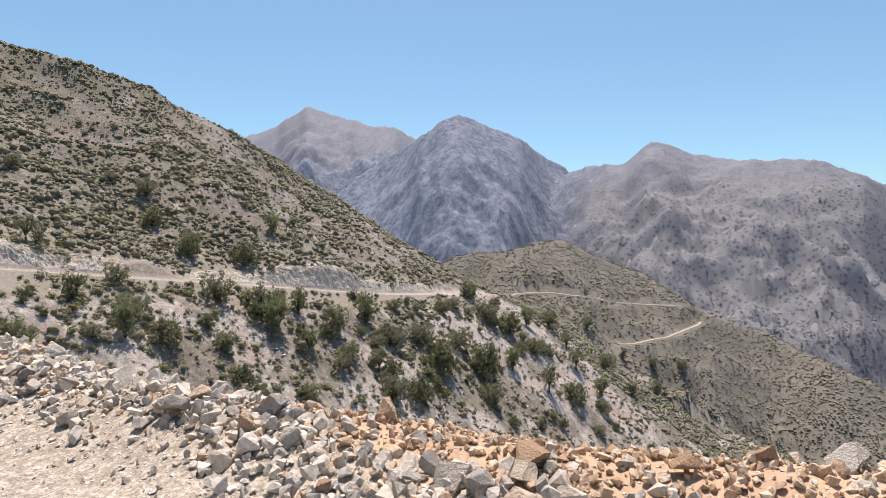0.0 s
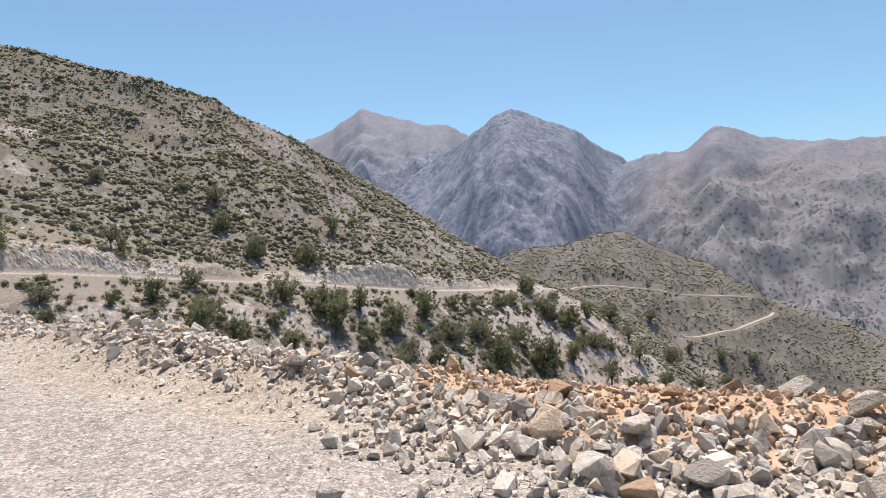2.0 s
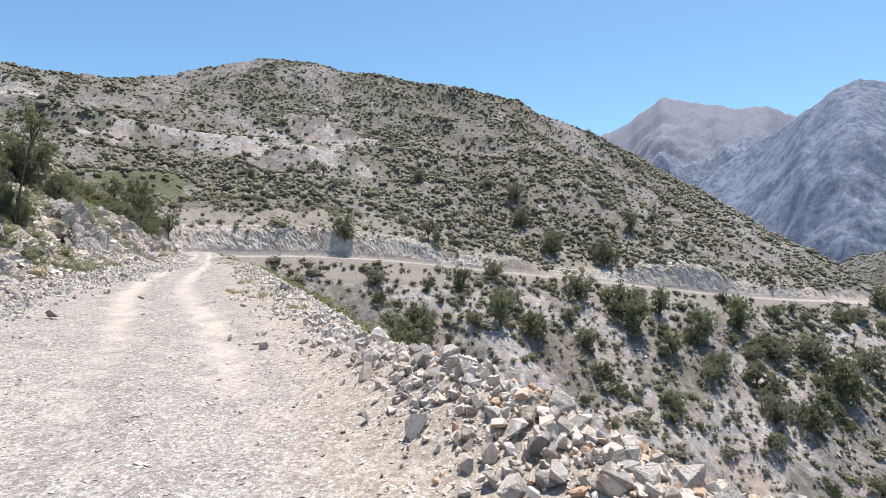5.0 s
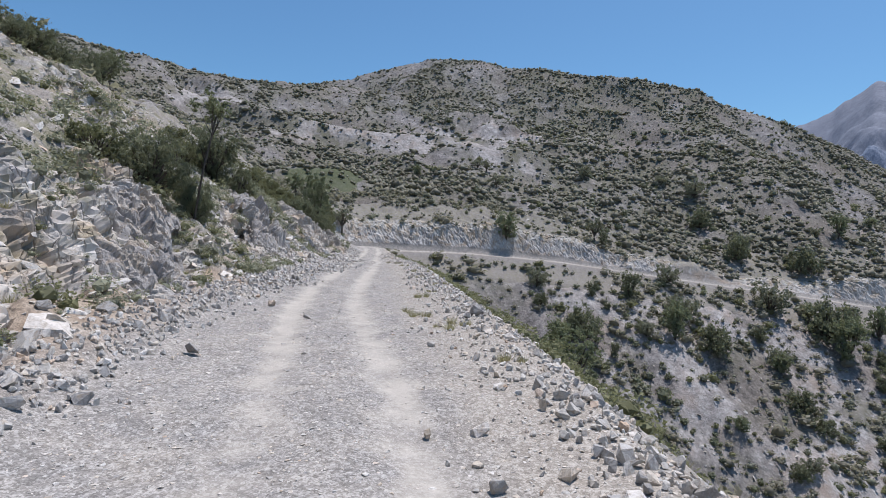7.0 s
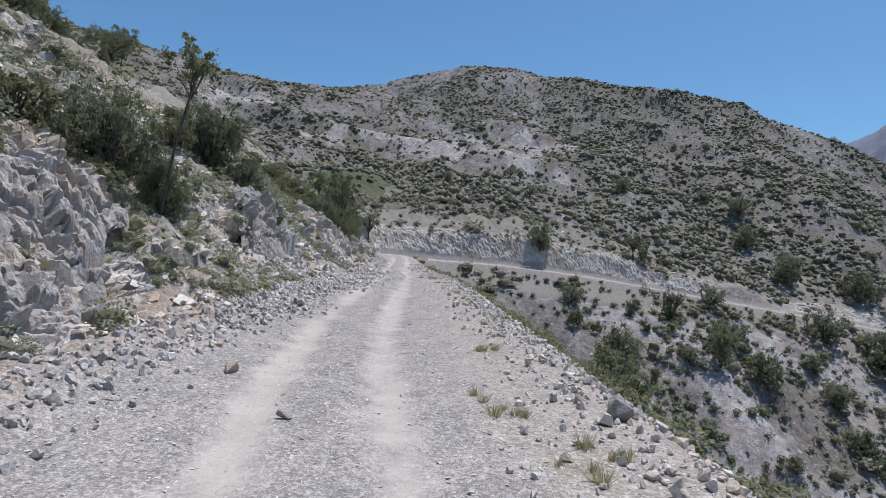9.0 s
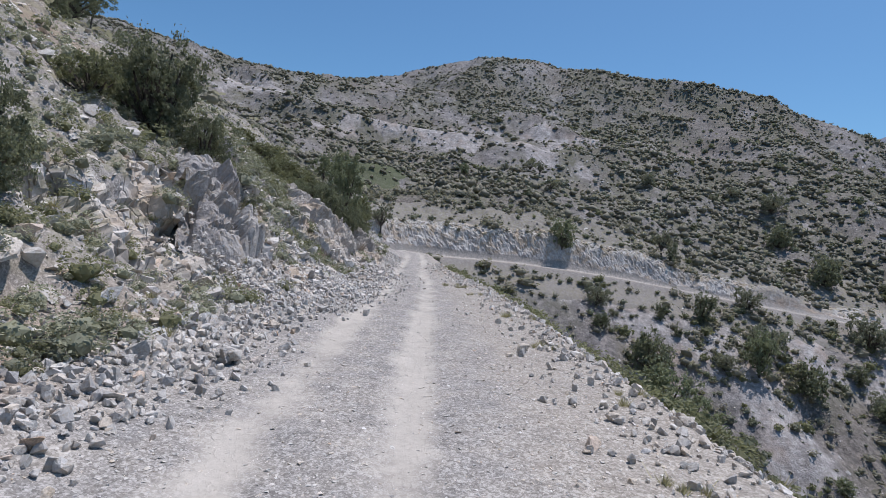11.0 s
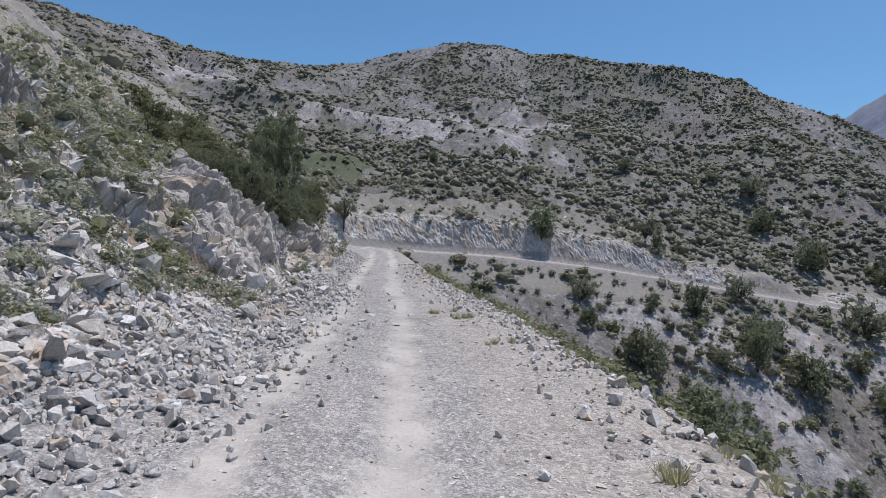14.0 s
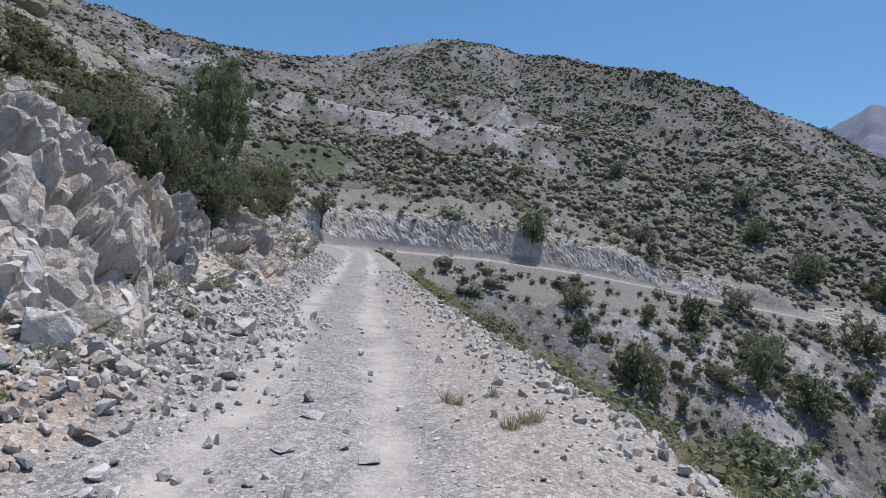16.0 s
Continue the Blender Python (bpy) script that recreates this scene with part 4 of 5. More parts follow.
def loose_boulders():
    g = "boulders beside the track"
    rows = [
        (2.14, 2.95, 0.145, STONE_GREY, "tan-grey angular slab of rock perched on the bank", (12, -22, 20), 0.55),
        (1.28, 2.95, 0.13, STONE_RUST, "rounded rust-brown rock on the bank's crest", (0, 10, 50), 0.8),
        (0.35, 2.65, 0.2, STONE_RUST, "large rust-brown earthy rock in the bank", (20, 0, 80), 0.8),
        (0.95, 2.55, 0.17, STONE_PALE, "white-topped limestone rock on the bank", (0, 12, 130), 0.7),
        (0.62, 2.1, 0.19, STONE_PALE, "broad pale grey limestone block at the bank's foot", (5, 4, 15), 0.6),
        (0.80, 1.85, 0.15, STONE_RUST, "tan rounded rock at the bank's foot", (0, 20, 60), 0.75),
        (1.2, 2.0, 0.15, STONE_GREY, "grey angular limestone block at the bank's foot", (14, -8, 200), 0.7),
        (2.05, 1.75, 0.20, STONE_PALE, "pale block with a flat top at the bank's foot", (0, 5, 300), 0.9),
        (2.62, 2.2, 0.17, STONE_PALE, "large cream limestone boulder in the bank", (8, 10, 340), 0.7),
        (-0.12, 2.5, 0.15, STONE_PALE, "pale limestone rock at the bank's foot", (10, 25, 110), 0.7),
        (-0.9, 1.75, 0.11, STONE_GREY, "grey flat stone lying on the track", (4, 4, 30), 0.6),
        (-3.55, 4.45, 0.13, STONE_PALE, "pale pitted limestone boulder on the track's edge", (0, 15, 250), 0.8),
        (-4.6, 5.6, 0.12, STONE_PALE, "large pale limestone boulder on the bank", (20, 5, 150), 0.75),
        (-14.8, 8.4, 0.085, STONE_GREY, "small grey stone lying on the track", (4, 8, 40), 0.6),
        (-16.5, 8.45, 0.15, STONE_RUST, "rust-tan stone at the side of the track", (6, 0, 160), 0.65),
        (-13.35, 11.15, 0.19, STONE_GREY, "grey upright boulder on the outer edge", (0, 55, 40), 0.8),
        (-21.5, 15.55, 0.16, STONE_PALE, "pale limestone block on the outer edge", (4, 0, 70), 0.7),
        (-33.1, 19.8, 0.13, STONE_GREY, "grey stone lying at the rut's side", (0, 5, 20), 0.7),
        (-32.2, 20.2, 0.10, STONE_GREY, "dark grey stone lying between the ruts", (5, 0, 90), 0.7),
        (-27.3, 15.0, 0.09, STONE_GREY, "small dark stone lying between the ruts", (5, 10, 10), 0.7),
        (-33.3, 18.35, 0.33, STONE_PALE, "large pale limestone block fallen from the cut", (12, 24, 290), 0.75),
        (-34.6, 19.0, 0.26, STONE_GREY, "grey slab of fallen limestone below the cut", (20, 10, 30), 0.6),
        (-31.75, 20.0, 0.16, STONE_PALE, "white flat slab of limestone bedded in the track", (2, 3, 60), 0.22),
        (-31.2, 19.5, 0.12, STONE_PALE, "white flat stone bedded in the track", (2, -3, 10), 0.22),
        (-30.85, 19.95, 0.11, STONE_PALE, "white flat stone bedded in the track's middle", (4, 3, 100), 0.25),
    ]
    for i, (x, y, r, mat, label, turn, flat) in enumerate(rows):
        boulder("boulder", x, y, r, 900 + i * 3, mat, label, turn, flat, min(0.45, 0.6 * flat), group=g)


def toe_rubble():
    """Fallen stones below the rock cut, and gravel strewn over the track."""
    rng = np.random.default_rng(8)
    for name, mat, count, lo, hi in (("fallen_rubble", RUBBLE_GREY, 11500, 0.015, 0.075), ("fallen_pale_rubble", RUBBLE_PALE, 9500, 0.02, 0.085), ("fallen_cobbles", RUBBLE_GREY, 3000, 0.05, 0.12)):
        s = np.concatenate([rng.uniform(1, 60, count * 2 // 3), rng.normal(31, 4.0, count - count * 2 // 3)])
        dens = 0.5 + 0.6 * vnoise(s * 0.22, 0 * s, 101)
        heap = 1.2 * np.exp(-((s - 31) / 5) ** 2) + 0.7 * np.exp(-((s - 38.5) / 2.5) ** 2)
        d = edge_at(s, 3) + 0.4 + 0.75 * heap + rng.normal(0, 0.30, count) * (0.8 + dens + 1.3 * heap) * (0.55 + 0.45 * step(19, 25, s))
        r = rng.uniform(lo, hi, count) * rng.uniform(0.5, 1.2, count)
        m = rng.uniform(size=count) < ((dens + 0.15) * (0.45 + 0.55 * step(19, 25, s)) + 0.5 * heap) * (1 - 0.75 * np.exp(-((s - 36.0) / 1.3) ** 2))
        s, d, r = s[m], d[m], r[m]
        p = on_land(s, d)
        p[:, 2] += r * 0.3
        strewn(name, STONES, p, r, turns(rng, len(s)), rng.integers(0, len(STONES), len(s)), mat, "angular fallen limestone rubble at the foot of the cut", "rubble")
    shapes = {m.name: [big_rock_mesh(640 + 7 * k + i, m, 0.7) for i in range(6)] for k, m in enumerate((STONE_PALE, STONE_GREY))}
    count = 90
    s = np.concatenate([rng.uniform(12, 50, 35), rng.normal(31, 3.2, 32), rng.normal(38.5, 2.0, 23)])
    d = edge_at(s, 3) + 0.75 + rng.normal(0, 0.5, count)
    r = np.exp(rng.normal(-2.05, 0.3, count)).clip(0.08, 0.26)
    p = on_land(s, d)
    for i in range(count):
        mat = STONE_PALE if rng.uniform() < 0.5 else STONE_GREY
        ob = new("rock", shapes[mat.name][rng.integers(6)])
        ob.matrix_world = pose(*p[i], rng.uniform(-35, 35), rng.uniform(-35, 35), rng.uniform(0, 360)) @ Matrix.Diagonal((r[i], r[i], r[i], 1))
        ob.location.z += r[i] * 0.4
        tagged(ob, ("pale tan" if mat is STONE_PALE else "grey") + " angular limestone block fallen below the rock cut", "rock", "blocks fallen below the cut")
    # blocks lodged in the cut itself
    count = 9600
    s, d = np.concatenate([rng.uniform(2, 62, 8200), rng.normal(32.5, 3.0, 1400)]), 0.8 + 13.0 * rng.uniform(0, 1, count) ** 1.4
    d = edge_at(s, 3) + d
    r = np.exp(rng.normal(-2.6, 0.5, count)).clip(0.025, 0.3)
    p = on_strip(s, d)
    big = rng.uniform(size=count) < 0.06 - 0.04 * step(31, 34, s)
    r = np.where(big, rng.uniform(0.16, 0.36, count), r)
    strewn("lodged_rock", STONES, p, r[:, None] * [1.2, 1.0, 0.55], turns(rng, count, 0.7), rng.integers(0, len(STONES), count), RUBBLE_PALE, "pale limestone blocks lodged in the rock cut", "rock")
    count = 62000
    s = np.concatenate([rng.uniform(-5, 34, count // 2), rng.uniform(4, 48, count // 2)])
    d = rng.uniform(-2.6, 2.1, count)
    m = rng.uniform(size=count) > 0.7 * ruts(s, d) * step(2, 9, s)
    s, d = s[m], d[m]
    r = np.exp(rng.normal(-4.2, 0.42, len(s))).clip(0.007, 0.045)
    p = on_land(s, d)
    turn, pick, grey = turns(rng, len(s), 0.17), rng.integers(0, len(CHIPS), len(s)), rng.uniform(size=len(s)) < 0.45
    for q, mat, lab in ((~grey, RUBBLE_PALE, "loose pale limestone gravel on the track"), (grey, RUBBLE_GREY, "loose grey limestone gravel on the track")):
        strewn("gravel", CHIPS, p[q], r[q][:, None] * [1.0, 1.0, 0.5], turn[q], pick[q], mat, lab, "gravel")
    count = 12000
    s, d = rng.uniform(-8, 9, count), rng.uniform(-2.3, 2.6, count)
    r = np.exp(rng.normal(-4.15, 0.4, count)).clip(0.008, 0.04)
    p = on_land(s, d)
    strewn("gravel", CHIPS, p, r[:, None] * [1.0, 1.0, 0.4], turns(rng, count, 0.17), rng.integers(0, len(CHIPS), count), RUBBLE_GREY, "loose grey gravel on the turning place", "gravel")
    count = 5200
    s = rng.uniform(5, 46, count)
    d = rng.uniform(-2.6, 2.0, count)
    m = rng.uniform(size=count) > 0.85 * ruts(s, d)
    s, d = s[m], d[m]
    r = np.exp(rng.normal(-3.95, 0.35, len(s))).clip(0.012, 0.055)
    p = on_land(s, d)
    p[:, 2] += r * 0.1
    strewn("track_stones", STONES, p, r[:, None] * [1.0, 1.0, 0.55], turns(rng, len(s), 0.35), rng.integers(0, len(STONES), len(s)), RUBBLE_PALE, "loose pale limestone stones lying on the track", "stones")
    count = 5600
    s = rng.uniform(8, 56, count)
    d = -edge_at(s, 4) + rng.normal(0.0, 0.55, count)
    r = np.exp(rng.normal(-3.4, 0.55, count)).clip(0.012, 0.11)
    p = on_land(s, d)
    p[:, 2] += r * 0.3
    strewn("verge_stones", STONES, p, r, turns(rng, count), rng.integers(0, len(STONES), count), RUBBLE_PALE, "pale limestone stones along the outer verge", "stones")
    count = 60
    s = rng.uniform(9, 48, count)
    d = -edge_at(s, 4) + rng.normal(-0.1, 0.35, count)
    r = np.exp(rng.normal(-2.65, 0.4, count)).clip(0.04, 0.17)
    p = on_land(s, d)
    for i in range(count):
        mat = STONE_PALE if rng.uniform() < 0.6 else STONE_GREY
        ob = new("rock", shapes[mat.name][rng.integers(6)])
        ob.matrix_world = pose(*p[i], rng.uniform(-25, 25), rng.uniform(-25, 25), rng.uniform(0, 360)) @ Matrix.Diagonal((r[i], r[i], r[i], 1))
        ob.location.z += r[i] * 0.25
        tagged(ob, ("pale" if mat is STONE_PALE else "grey") + " limestone rock bedded in the track's outer verge", "rock", "rocks along the outer verge")


# ---- plants ----
def leaf_material(name, dark, light, source="island", thinness=0.42):
    m, n, l, b = material(name, 0.65)
    if source == "island":
        rnd = n.new("ShaderNodeNewGeometry").outputs["Random Per Island"]
    else:
        rnd = n.new("ShaderNodeObjectInfo").outputs["Random"]
    co = n.new("ShaderNodeTexCoord").outputs["Object"]
    col = mix(n, l, rnd, dark, light)
    col = mix(n, l, 0.6, col, ramp(n, l, noise_tex(n, l, co, 0.35, 3), [(0.3, 0.55), (0.7, 1.0)]), "MULTIPLY")
    l.new(col, b.inputs["Base Color"])
    b.inputs["Specular IOR Level"].default_value = 0.3
    thin = n.new("ShaderNodeBsdfTranslucent")
    l.new(mix(n, l, 0.3, col, (0.34, 0.36, 0.14)), thin.inputs[0])
    both = n.new("ShaderNodeMixShader")
    both.inputs[0].default_value = thinness
    l.new(b.outputs[0], both.inputs[1])
    l.new(thin.outputs[0], both.inputs[2])
    l.new(both.outputs[0], n["Material Output"].inputs[0])
    return m


LEAF_OAK = leaf_material("oak_leaves", (0.146, 0.160, 0.106), (0.266, 0.286, 0.184))
LEAF_PINE = leaf_material("soft_green_leaves", (0.182, 0.208, 0.128), (0.315, 0.350, 0.208))
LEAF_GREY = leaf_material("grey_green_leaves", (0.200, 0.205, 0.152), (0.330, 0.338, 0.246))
LEAF_SCRUB = leaf_material("scrub_leaves", (0.270, 0.252, 0.200), (0.420, 0.398, 0.312), thinness=0.5)
LEAF_OLIVE = leaf_material("olive_leaves", (0.168, 0.174, 0.095), (0.300, 0.303, 0.165))
# leaves of the farthest trees: distance haze mixed into the green
LEAF_HAZE = leaf_material("hazed_leaves", (0.170, 0.190, 0.188), (0.255, 0.275, 0.268), thinness=0.1)
LEAF_SAGE = leaf_material("sage_leaves", (0.270, 0.280, 0.195), (0.440, 0.445, 0.310), thinness=0.35)
LEAF_STRAW = leaf_material("straw", (0.32, 0.30, 0.17), (0.54, 0.49, 0.30))
BARK, _n, _l, _b = material("bark", 0.9)
_co = _n.new("ShaderNodeTexCoord").outputs["Object"]
_l.new(ramp(_n, _l, noise_tex(_n, _l, _co, 12, 5), [(0.3, (0.05, 0.042, 0.034)), (0.7, (0.16, 0.135, 0.11))]), _b.inputs["Base Color"])


def leaf_quads(centres, size, rng, up=0.35):
    """Small bent leaf sprays, two triangles each, at the centres."""
    n = len(centres)
    nrm = rng.normal(size=(n, 3))
    nrm[:, 2] += up
    nrm /= np.linalg.norm(nrm, axis=1, keepdims=True)
    t = np.cross(nrm, rng.normal(size=(n, 3)))
    t /= np.linalg.norm(t, axis=1, keepdims=True)
    b = np.cross(nrm, t)
    s = (size * rng.uniform(0.6, 1.3, n))[:, None]
    v = np.stack([centres - t * s, centres - b * s * 0.6 + nrm * s * 0.2, centres + t * s, centres + b * s * 0.6 + nrm * s * 0.2], 1).reshape(-1, 3)
    k = np.arange(n)[:, None] * 4
    f = np.concatenate([k + [0, 1, 2], k + [0, 2, 3]], 1).reshape(-1, 3)
    return v, f


def blob(rng, n):
    v = rng.normal(size=(n, 3))
    return v / np.linalg.norm(v, axis=1, keepdims=True)


def crown_arrays(seed, lobes, leaves, leaf, width=1.0, height=1.0, low=0.25, puff=1.0):
    """Lobes of leaves about a unit crown; the lobes' middles come back too."""
    rng = np.random.default_rng(seed)
    c = blob(rng, lobes) * rng.uniform(0.35, 0.78, (lobes, 1)) * [width, width, height]
    c[:, 2] = (c[:, 2] * 0.75 + 0.5 * height) + low * height * 0.3
    rad = rng.uniform(0.20, 0.44, lobes) * (width + height) / 2 * puff
    which = rng.integers(0, lobes, leaves)
    clumps = lobes * 8                              # small clumps round each lobe
    home = np.arange(clumps) // 8
    core = c[home] + blob(rng, clumps) * (rad[home] * rng.uniform(0.55, 1.15, clumps))[:, None] * [1, 1, 0.85]
    which = rng.integers(0, clumps, leaves)
    p = core[which] + blob(rng, leaves) * (rad[home[which]] * 0.34 * rng.uniform(0.2, 1.0, leaves) ** 0.6)[:, None] * [1, 1, 0.7]
    twig = blob(rng, lobes * 5)                     # sprays that stand out of the lobes
    tip = rng.integers(0, lobes * 5, leaves)
    out = rng.uniform(size=leaves) < 0.12
    lobe = tip // 5
    p[out] = (c[lobe] + twig[tip] * (rad[lobe] * rng.uniform(0.9, 1.4, leaves))[:, None] + rng.normal(0, 0.05, (leaves, 3)))[out]
    v, f = leaf_quads(p, leaf, rng)
    return v, f, c, rad


def mesh_of(name, v, f, mat, smooth=False):
    me = bpy.data.meshes.new(name)
    v, f = np.asarray(v, float), np.asarray(f, np.int32)
    me.vertices.add(len(v))
    me.vertices.foreach_set("co", v.ravel())
    me.loops.add(f.size)
    me.polygons.add(len(f))
    me.loops.foreach_set("vertex_index", f.ravel())
    me.polygons.foreach_set("loop_start", np.arange(0, f.size, 3))
    me.polygons.foreach_set("use_smooth", np.full(len(f), smooth))
    me.update(calc_edges=True)
    me.materials.append(mat)
    return me


def limb(bm, a, b, r0, r1, sides=6):
    a, b = Vector(a), Vector(b)
    q = (b - a).to_track_quat("Z", "Y").to_matrix()
    mid = (a + b) / 2 + Vector((noise.random() - 0.5, noise.random() - 0.5, 0)) * 0.12 * (b - a).length
    rings = []
    for p, r in ((a, r0), (mid, (r0 + r1) / 2), (b, r1)):
        rings.append([bm.verts.new(p + q @ Vector((r * math.cos(k / sides * 2 * math.pi), r * math.sin(k / sides * 2 * math.pi), 0))) for k in range(sides)])
    for lo, hi in zip(rings, rings[1:]):
        for k in range(sides):
            bm.faces.new((lo[k], lo[(k + 1) % sides], hi[(k + 1) % sides], hi[k]))


def make_tree(seed, leaf_mat, label, lobes=9, leaves=900, leaf=0.10, trunk=0.55, width=1.0, height=1.0, low=0.25, name="tree", puff=1.0, girth=1.0):
    """A tree whose crown is about 2 wide; an Empty at the foot carries trunk and crown."""
    v, f, c, rad = crown_arrays(seed, lobes, leaves, leaf, width, height, low, puff)
    root = new(name)
    v = v + [0, 0, trunk]
    crown = new("crown", mesh_of("crown", v, f, leaf_mat))
    crown.parent = root
    bm = bmesh.new()
    limb(bm, (0, 0, -0.25), (0.02, 0.03, trunk), 0.085 * girth, 0.06 * girth, 7)
    limbs = []
    for p in c:
        way = bmesh.new() if leaves > 3000 else bm
        limb(way, (0.02, 0.03, trunk * 0.8), (p[0] * 0.8, p[1] * 0.8, p[2] + trunk), 0.045 * girth, 0.012 * girth, 5)
        if way is not bm:
            limbs.append(way)
    stem = None
    for part_name, b2 in [("trunk", bm)] + [("limb", q) for q in limbs]:
        me = bpy.data.meshes.new(part_name)
        b2.to_mesh(me)
        b2.free()
        me.materials.append(BARK)
        ob = new(part_name, me)
        ob.parent = stem or root
        stem = stem or ob
    return tagged(root, label, "tree")


def stand(root, x, y, size, turn=0.0, tall=1.0, first=False, sink=0.0):
    z = float(surface(np.array([x]), np.array([y]))[0]) - sink
    m = pose(x, y, z, 0, 0, turn) @ Matrix.Diagonal((size, size, size * tall, 1))
    if first:
        root.matrix_world = m
        return root
    root.scale = (1, 1, 1)
    return copy_thing(root, m)


def far_trees():
    """Evergreen oaks and pines on the slope across the gully: x, y, height."""
    by_road = [
        (-73.4, 86.0, 9.3), (-65.8, 92.5, 8.7), (-65.9, 99.8, 7.9), (-64.4, 110.7, 5.6), (-58.1, 110.4, 5.7), (-55.9, 98.9, 8.1), (-49.1, 111.2, 10.0), (-50.5, 125.2, 9.0), (-41.8, 130.0, 8.3),
        (-37.7, 127.6, 10.5), (-53.0, 150.7, 7.8), (-83.6, 158.6, 8.0), (-71.3, 156.8, 8.6), (-52.2, 171.3, 7.4), (-80.7, 108.6, 6.2), (-88.5, 89.0, 8.5), (-21.5, 157.5, 10.5), (-13.4, 155.9, 8.7),
    ]
    below_road = [
        (-26.8, 142.0, 9.6), (-0.1, 161.8, 10.5), (16.4, 207.5, 11.0), (24.8, 211.8, 11.0), (35.1, 232.8, 10.0), (13.8, 177.1, 11.0), (47.7, 252.9, 10.0), (24.2, 191.9, 10.0), (-11.8, 134.9, 8.4),
        (-30.7, 129.7, 7.4), (10.0, 220.5, 7.7), (-35.9, 139.8, 7.9), (-6.7, 166.3, 8.3), (5.2, 178.5, 8.9), (53.2, 240.8, 10.0), (53.2, 222.3, 10.0), (75.1, 255.2, 10.0), (34.7, 210.9, 10.0),
        (-22.3, 136.1, 6.9), (61.4, 215.5, 10.0), (81.0, 238.5, 9.0), (-44.1, 113.4, 6.1), (-51.0, 104.0, 5.8), (14.5, 166.6, 9.0), (37.0, 192.6, 10.0), (84.2, 326.4, 8.0), (-68.9, 92.2, 4.4),
    ]
    scattered = [
        (-75.8, 84.5, 5.0), (-65.9, 146.2, 6.4), (-76.9, 148.5, 6.0), (104.4, 324.6, 9.0), (123.2, 328.1, 9.0), (141.4, 330.1, 9.0), (113.5, 295.6, 9.0), (-15.8, 140.9, 7.1), (-5.9, 140.8, 7.2), (47.2, 197.8, 9.0),
        (-78.4, 108.5, 4.7), (-57.8, 104.4, 7.0), (-64.6, 83.6, 7.2), (-105.5, 137.7, 5.1), (-128.0, 94.5, 4.5), (-59.9, 86.5, 2.8), (-72.2, 81.5, 3.2), (-101.6, 57.3, 5.1), (-63.7, 140.5, 6.4), (-28.3, 138.6, 5.8),
    ]
    kinds = [make_tree(21, LEAF_GREY, "grey-green evergreen oak on the stony slope", 22, 2990, 0.052, 0.22, 1.05, 0.9, 0.0),
             make_tree(22, LEAF_PINE, "soft green rounded tree on the stony slope", 20, 2990, 0.052, 0.25, 0.85, 1.2, 0.0),
             make_tree(23, LEAF_OAK, "dense dark bushy oak on the stony slope", 22, 2990, 0.055, 0.08, 0.95, 0.95, -0.1),
             make_tree(24, LEAF_OAK, "tall dark green tree on the stony slope", 20, 2990, 0.052, 0.2, 0.7, 1.3, 0.0),
             make_tree(25, LEAF_GREY, "open grey-green tree with bare stems on the stony slope", 16, 2600, 0.045, 0.5, 1.05, 0.85, 0.2, "tree", 0.8)]
    tall = [1.45, 1.85, 1.2, 1.95, 1.6]
    rng = random.Random(4)
    used = set()
    for x, y, h in by_road + below_road + scattered:
        k = rng.choice((0, 0, 1, 3, 4, 2))
        size = h / tall[k] * 0.68
        stand(kinds[k], x, y, size, rng.uniform(0, 360), rng.uniform(1.15, 1.5), k not in used, 0.1 * size)
        used.add(k)
    for _ in range(40):
        s = rng.uniform(128, 268)
        d = -rng.uniform(9, 42) if rng.random() < 0.75 else rng.uniform(9, 60)
        x, y = (float(q) for q in from_track(s, d))
        k = rng.choice((0, 0, 1, 3, 4, 2))
        size = rng.uniform(2.0, 3.9) / tall[k]
        stand(kinds[k], x, y, size, rng.uniform(0, 360), 1.0, False, 0.1 * size)
    for _ in range(80):
        s, d = rng.uniform(190, 330), -rng.uniform(5, 85)
        x, y = (float(q) for q in from_track(s, d))
        k = rng.choice((0, 1, 2, 2, 3))
        size = rng.uniform(2.4, 4.8) / tall[k]
        stand(kinds[k], x, y, size, rng.uniform(0, 360), 1.0, False, 0.1 * size)
    for ob in scene.objects:
        if ob.parent is None and ob.name.startswith("tree"):
            tagged(ob, group="trees across the gully")


